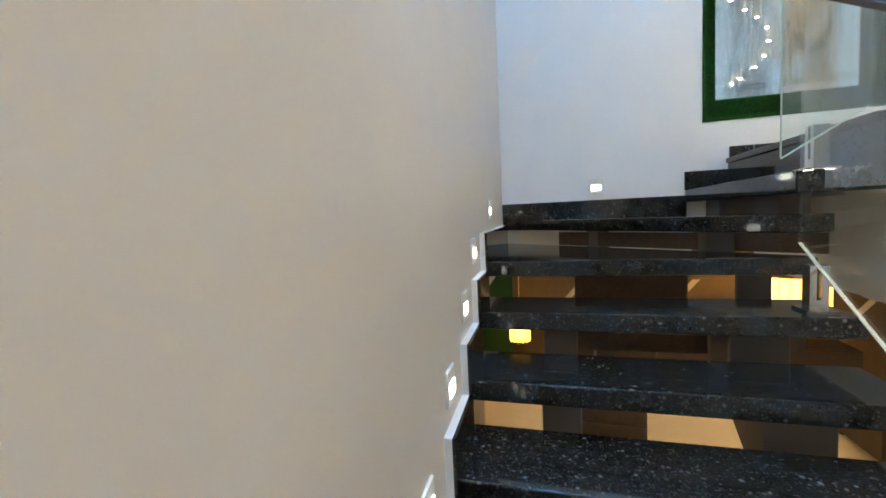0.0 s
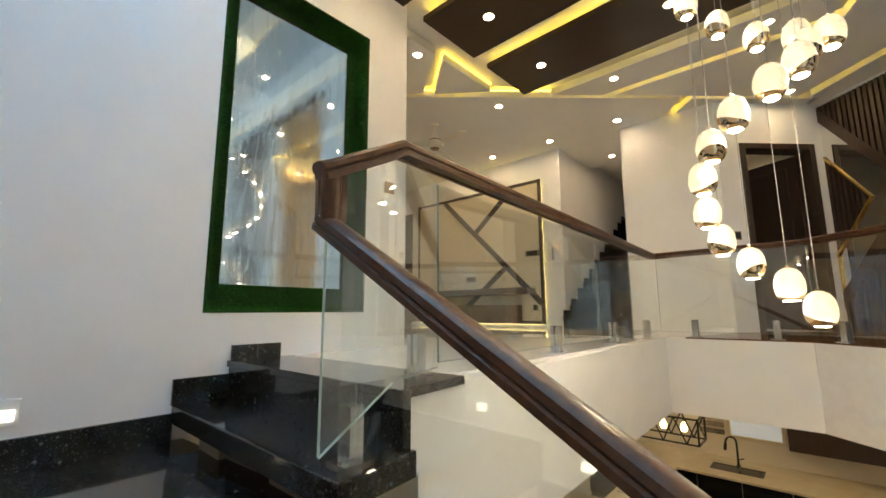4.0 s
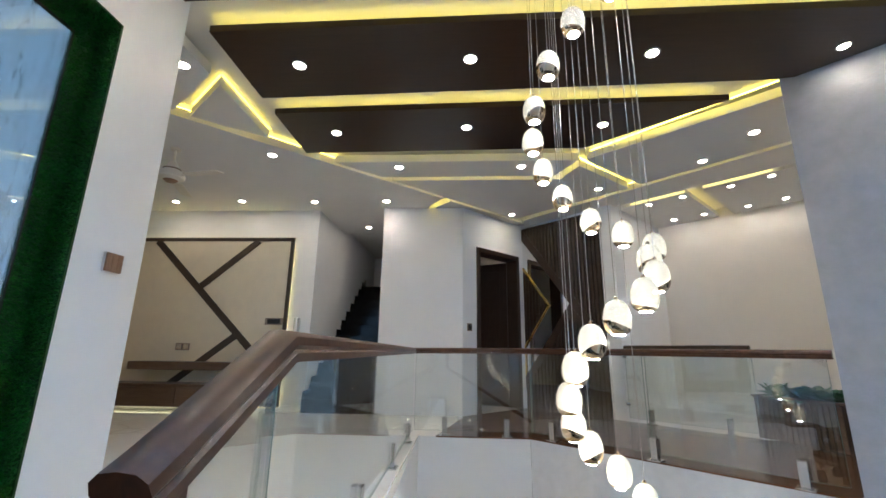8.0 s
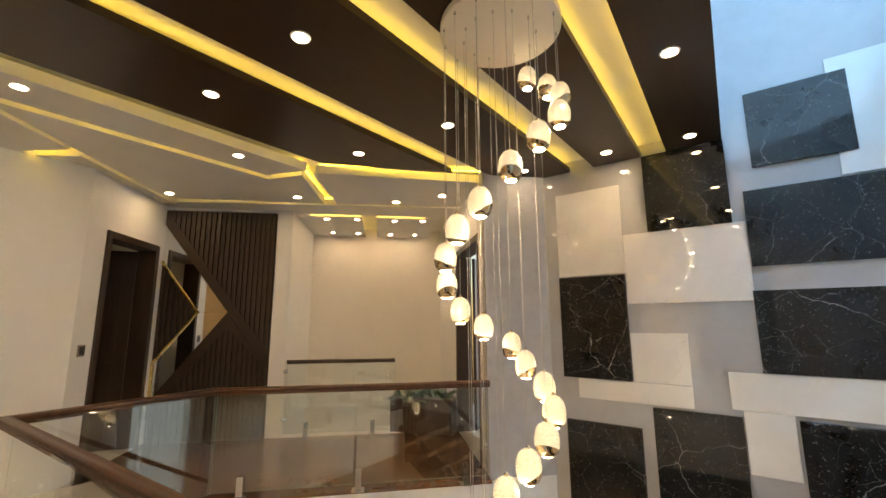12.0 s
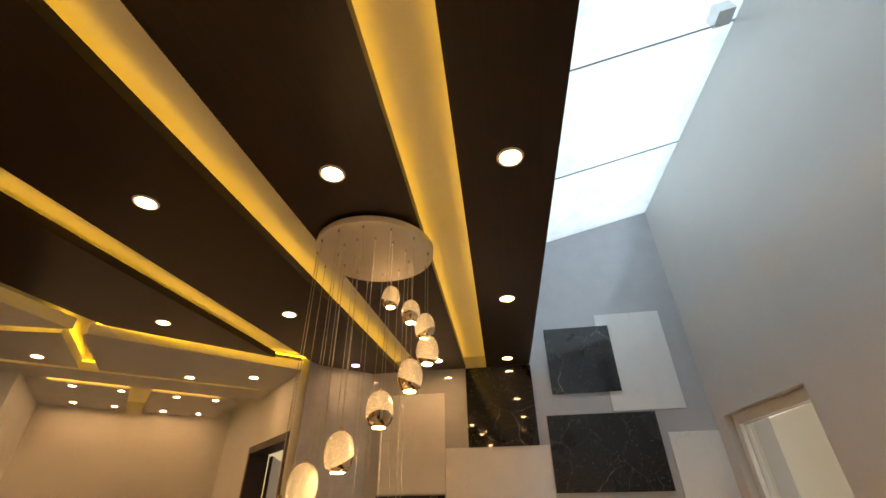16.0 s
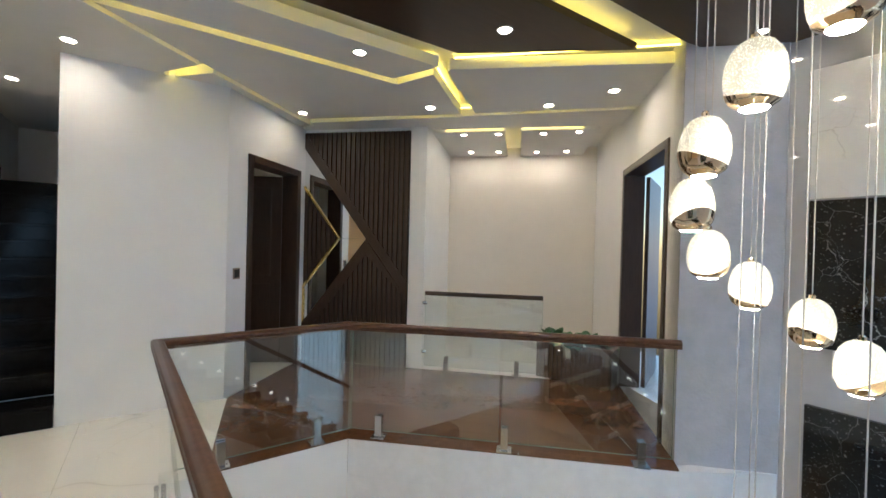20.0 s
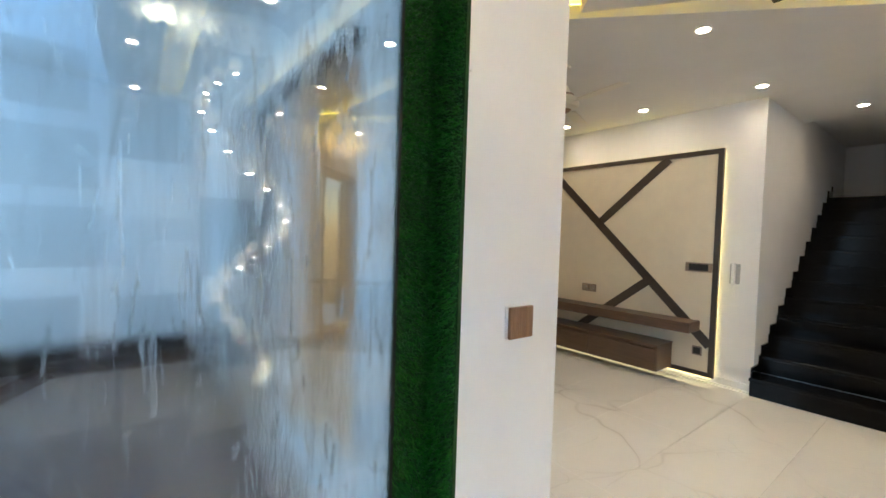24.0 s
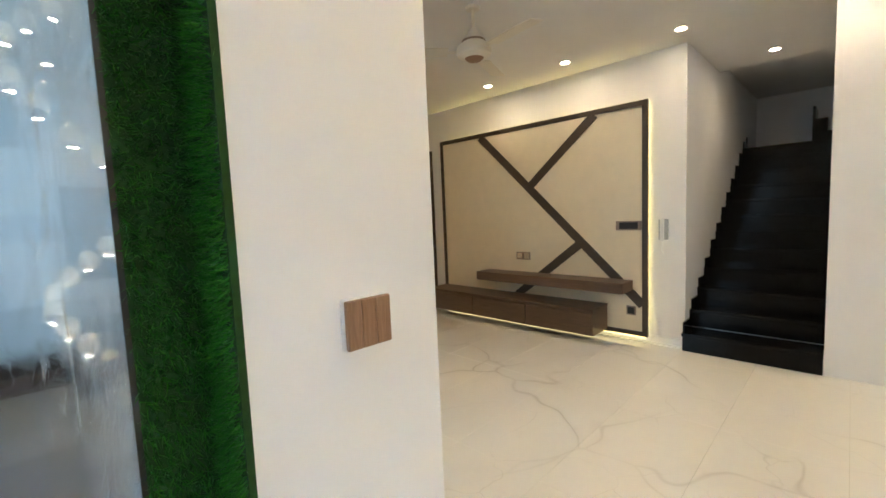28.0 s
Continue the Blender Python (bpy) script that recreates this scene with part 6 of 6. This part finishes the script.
# hall walls of the lower storey: switches, a dark door, a panelled cabinet wall
socket("lower_switch", Matrix.Translation((5.66, 4.45, LOW + 1.25)) @ FACE_W, 0.20, 0.10, "brown double switch plate on the lower wall", 2)
socket("lower_socket", Matrix.Translation((5.66, 4.75, LOW + 0.45)) @ FACE_W, 0.12, 0.10, "brown socket low on the lower wall")
d4 = thing("door_4", (5.66, 6.9, LOW), "dark brown door in the lower hall", "door")
d4["kind"] = "structure"
part("leaf", block(bm_new(), 5.60, 5.659, 6.40, 7.36, LOW + 0.005, LOW + 2.1), DARK_WOOD, d4)
part("frame", block(bm_new(), 5.57, 5.659, 6.33, 6.398, LOW, LOW + 2.16), DARK_WOOD, d4)
wallunit = thing("panel_wall", (1.2, 5.5, LOW), "brown wood panel wall with pale diagonal strips", "wall panel")
BROWN_PANEL = wood("brown_wall_veneer", (0.10, 0.060, 0.026), (0.16, 0.10, 0.046), 0.4, (6, 6, 0.8), 5)
part("board", block(bm_new(), -2.38, 5.6, 7.9, 8.0, LOW, LOW + 1.72), BROWN_PANEL, wallunit)
part("upper_board", block(bm_new(), -2.38, 5.6, 7.88, 8.0, LOW + 1.725, LOW + 2.75), CONSOLE_WOOD, wallunit, "brown upper board")
for k in range(6):
    x = -0.2 + 0.9 * k
    bm = bm_new()
    vs = [bm.verts.new(p) for p in ((x, 7.895, LOW + 1.0), (x + 0.12, 7.895, LOW + 1.0), (x + 0.72, 7.895, LOW + 1.7), (x + 0.60, 7.895, LOW + 1.7))]
    bm.faces.new(vs)
    part("strip", bm, STONE_TOP, wallunit, "pale diagonal strip")
low_cab = thing("sideboard", (2.4, 7.3, LOW), "long dark wooden sideboard in the lower hall", "sideboard")
part("body", block(bm_new(), 0.6, 4.2, 7.25, 7.85, LOW + 0.08, LOW + 0.75), DARK_WOOD, low_cab)
for k in range(4):
    part("door", rounded(block(bm_new(), 0.61 + 0.9 * k, 1.49 + 0.9 * k, 7.225, 7.249, LOW + 0.10, LOW + 0.73), 0.004, 1), DARK_WOOD, low_cab)

for x in (0.18, 3.35):
    chest = thing("low_chest", (x + 0.43, 5.9, LOW), "low dark brown wooden chest with drawers in the lower hall", "chest", "chests below")
    part("body", rounded(block(bm_new(), x, x + 0.86, 5.45, 6.30, LOW + 0.06, LOW + 0.46), 0.006, 1), DARK_WOOD, chest)
    for k in range(2):
        part("drawer", rounded(block(bm_new(), x + 0.03, x + 0.83, 5.432, 5.449, LOW + 0.08 + 0.19 * k, LOW + 0.25 + 0.19 * k), 0.004, 1), DARK_WOOD, chest)
    for a, b in ((0.04, 5.50), (0.76, 5.50), (0.04, 6.19), (0.76, 6.19)):
        part("foot", block(bm_new(), x + a, x + a + 0.06, b, b + 0.06, LOW, LOW + 0.06), BLACK_METAL, chest)


def crystal_lamp(x, y, z, r, tall, label):
    """A drum of hanging crystal rods round a warm core."""
    ob = thing("crystal_lamp", (x, y, z), label, "chandelier", "crystal lamps below")
    part("core", lathe(bm_new(), [(0, 0), (r * 0.5, 0), (r * 0.5, tall - 0.04), (0, tall - 0.04)], 20, (x, y, z)), GOLD_GLOW, ob, "glowing golden core", True)
    part("ring", lathe(bm_new(), [(r, tall - 0.02), (r + 0.01, tall - 0.02), (r + 0.01, tall), (0, tall)], 28, (x, y, z)), BRASS, ob, "brass top plate", True)
    for k in range(26):
        a = 2 * math.pi * k / 26
        q = (x + r * math.cos(a), y + r * math.sin(a))
        part("rod", lathe(bm_new(), [(0, -0.03 - 0.02 * (k % 2)), (0.012, -0.02), (0.012, tall - 0.02), (0, tall - 0.02)], 5, (q[0], q[1], z)), GOLD_ROD, ob)
    part("stem", tube(bm_new(), [(x, y, z + tall), (x, y, -0.452)], 0.008, 6), BRASS, ob)


GOLD_GLOW = glowing("golden_lamp_core", (1.0, 0.50, 0.07), 3.2)
LOUNGE_GLOW = glowing("warm_lounge_lamp_core", (1.0, 0.60, 0.20), 5)
GOLD_ROD = glowing("golden_crystal_rod", (1.0, 0.55, 0.08), 1.6)
crystal_lamp(2.98, 6.6, -1.72, 0.44, 0.46, "large golden crystal drum chandelier in the lower hall")
crystal_lamp(-0.58, 6.5, -2.25, 0.15, 0.26, "small golden crystal pendant in the lower hall")
hedge = thing("grass_column", (-1.1, 6.9, LOW), "tall green artificial grass panel in the lower hall", "grass panel")
part("panel", block(bm_new(), -1.55, -0.72, 6.9, 7.0, LOW, LOW + 2.6), GRASS, hedge)

# golden chandelier in the lounge
gx, gy = 3.56, 7.08
lc = thing("lounge_chandelier", (gx, gy, 2.4), "golden crystal ceiling chandelier in the lounge", "chandelier")
part("plate", lathe(bm_new(), [(0, 0), (0.16, 0), (0.16, 0.03), (0, 0.03)], 24, (gx, gy, CEIL - 0.031)), BRASS, lc, smooth=True)
part("core", lathe(bm_new(), [(0, -0.06), (0.06, -0.04), (0.09, 0.02), (0.08, 0.07), (0, 0.09)], 18, (gx, gy, 2.55)), LOUNGE_GLOW, lc, "glowing golden core", True)
part("stem", tube(bm_new(), [(gx, gy, 2.68), (gx, gy, CEIL - 0.03)], 0.012, 8), BRASS, lc)
for k in range(14):
    a = 2 * math.pi * k / 14
    part("crystal", lathe(bm_new(), [(0, -0.06), (0.018, -0.03), (0.006, 0.03), (0, 0.03)], 6, (gx + 0.17 * math.cos(a), gy + 0.17 * math.sin(a), 2.52 + 0.05 * (k % 2))), GOLD_ROD, lc)


# ---- floor pieces ----
def clipped(poly, a, b):
    """The part of a convex plan polygon on the left of the line from a to b."""
    out = []
    n = len(poly)
    side = lambda p: (b[0] - a[0]) * (p[1] - a[1]) - (b[1] - a[1]) * (p[0] - a[0])
    for i in range(n):
        p, q = poly[i], poly[(i + 1) % n]
        sp, sq = side(p), side(q)
        if sp >= 0:
            out.append(p)
        if (sp > 0 > sq) or (sp < 0 < sq):
            t = sp / (sp - sq)
            out.append((p[0] + (q[0] - p[0]) * t, p[1] + (q[1] - p[1]) * t))
    return out


def tiles(parent, name, zone, m, sx, sy, shift, gap, material, top):
    """Rectangular pieces in the axes of m, cut to a convex zone."""
    inv = m.inverted()
    loc = [inv @ Vector((*p, 0)) for p in zone]
    i0, i1 = math.floor(min(p.x for p in loc) / sx) - 1, math.ceil(max(p.x for p in loc) / sx) + 1
    j0, j1 = math.floor(min(p.y for p in loc) / sy), math.ceil(max(p.y for p in loc) / sy)
    for j in range(j0, j1):
        off = (j * shift) % 1.0 * sx
        for i in range(i0, i1):
            poly = [(i * sx + off + gap, j * sy + gap), ((i + 1) * sx + off - gap, j * sy + gap), ((i + 1) * sx + off - gap, (j + 1) * sy - gap), (i * sx + off + gap, (j + 1) * sy - gap)]
            poly = [tuple((m @ Vector((*p, 0)))[:2]) for p in poly]
            for k in range(len(zone)):
                poly = clipped(poly, zone[k], zone[(k + 1) % len(zone)])
                if len(poly) < 3:
                    break
            if len(poly) < 3:
                continue
            area = abs(sum(p[0] * q[1] - q[0] * p[1] for p, q in zip(poly, poly[1:] + poly[:1]))) / 2
            if area < 0.002:
                continue
            data = bpy.data.meshes.new(name)
            n = len(poly)
            data.from_pydata([(x, y, top - 0.013) for x, y in poly] + [(x, y, top) for x, y in poly], [], [list(range(n))[::-1], list(range(n, 2 * n))] + [[a, (a + 1) % n, n + (a + 1) % n, n + a] for a in range(n)])
            data.materials.append(material)
            ob = new(name, data)
            ob.parent = parent


floor_ob, lobby_ob = bpy.data.objects["floor"], bpy.data.objects["floor_lobby"]
GRID = Matrix.Translation((1.36, 2.13, 0))
for zone in ([(1.37, 2.13), (6.44, 2.13), (6.44, 3.42), (1.37, 3.42)], [(6.44, 2.89), (6.55, 2.89), (6.55, 3.42), (6.44, 3.42)], [(2.4, 3.42), (6.55, 3.42), (6.55, 8.2), (2.4, 8.2)], [(5.06, 1.95), (6.44, 1.65), (6.44, 2.13), (5.06, 2.13)]):
    tiles(floor_ob, "tile", zone, GRID, 1.2, 0.6, 0.0, 0.0008, FLOOR_MARBLE, 0.0)
DIAG = Matrix.Rotation(radians(45), 4, "Z")
for zone in ([(5.06, 0.97), (7.15, 0.97), (6.44, 1.65), (5.06, 1.95)], [(3.39, -0.80), (3.47, -0.89), (4.69, -2.11), (7.46, 0.66), (7.15, 0.97), (5.06, 0.97)]):
    tiles(lobby_ob, "plank", zone, DIAG, 1.2, 0.20, 0.37, 0.001, FLOOR_WOOD, 0.0)
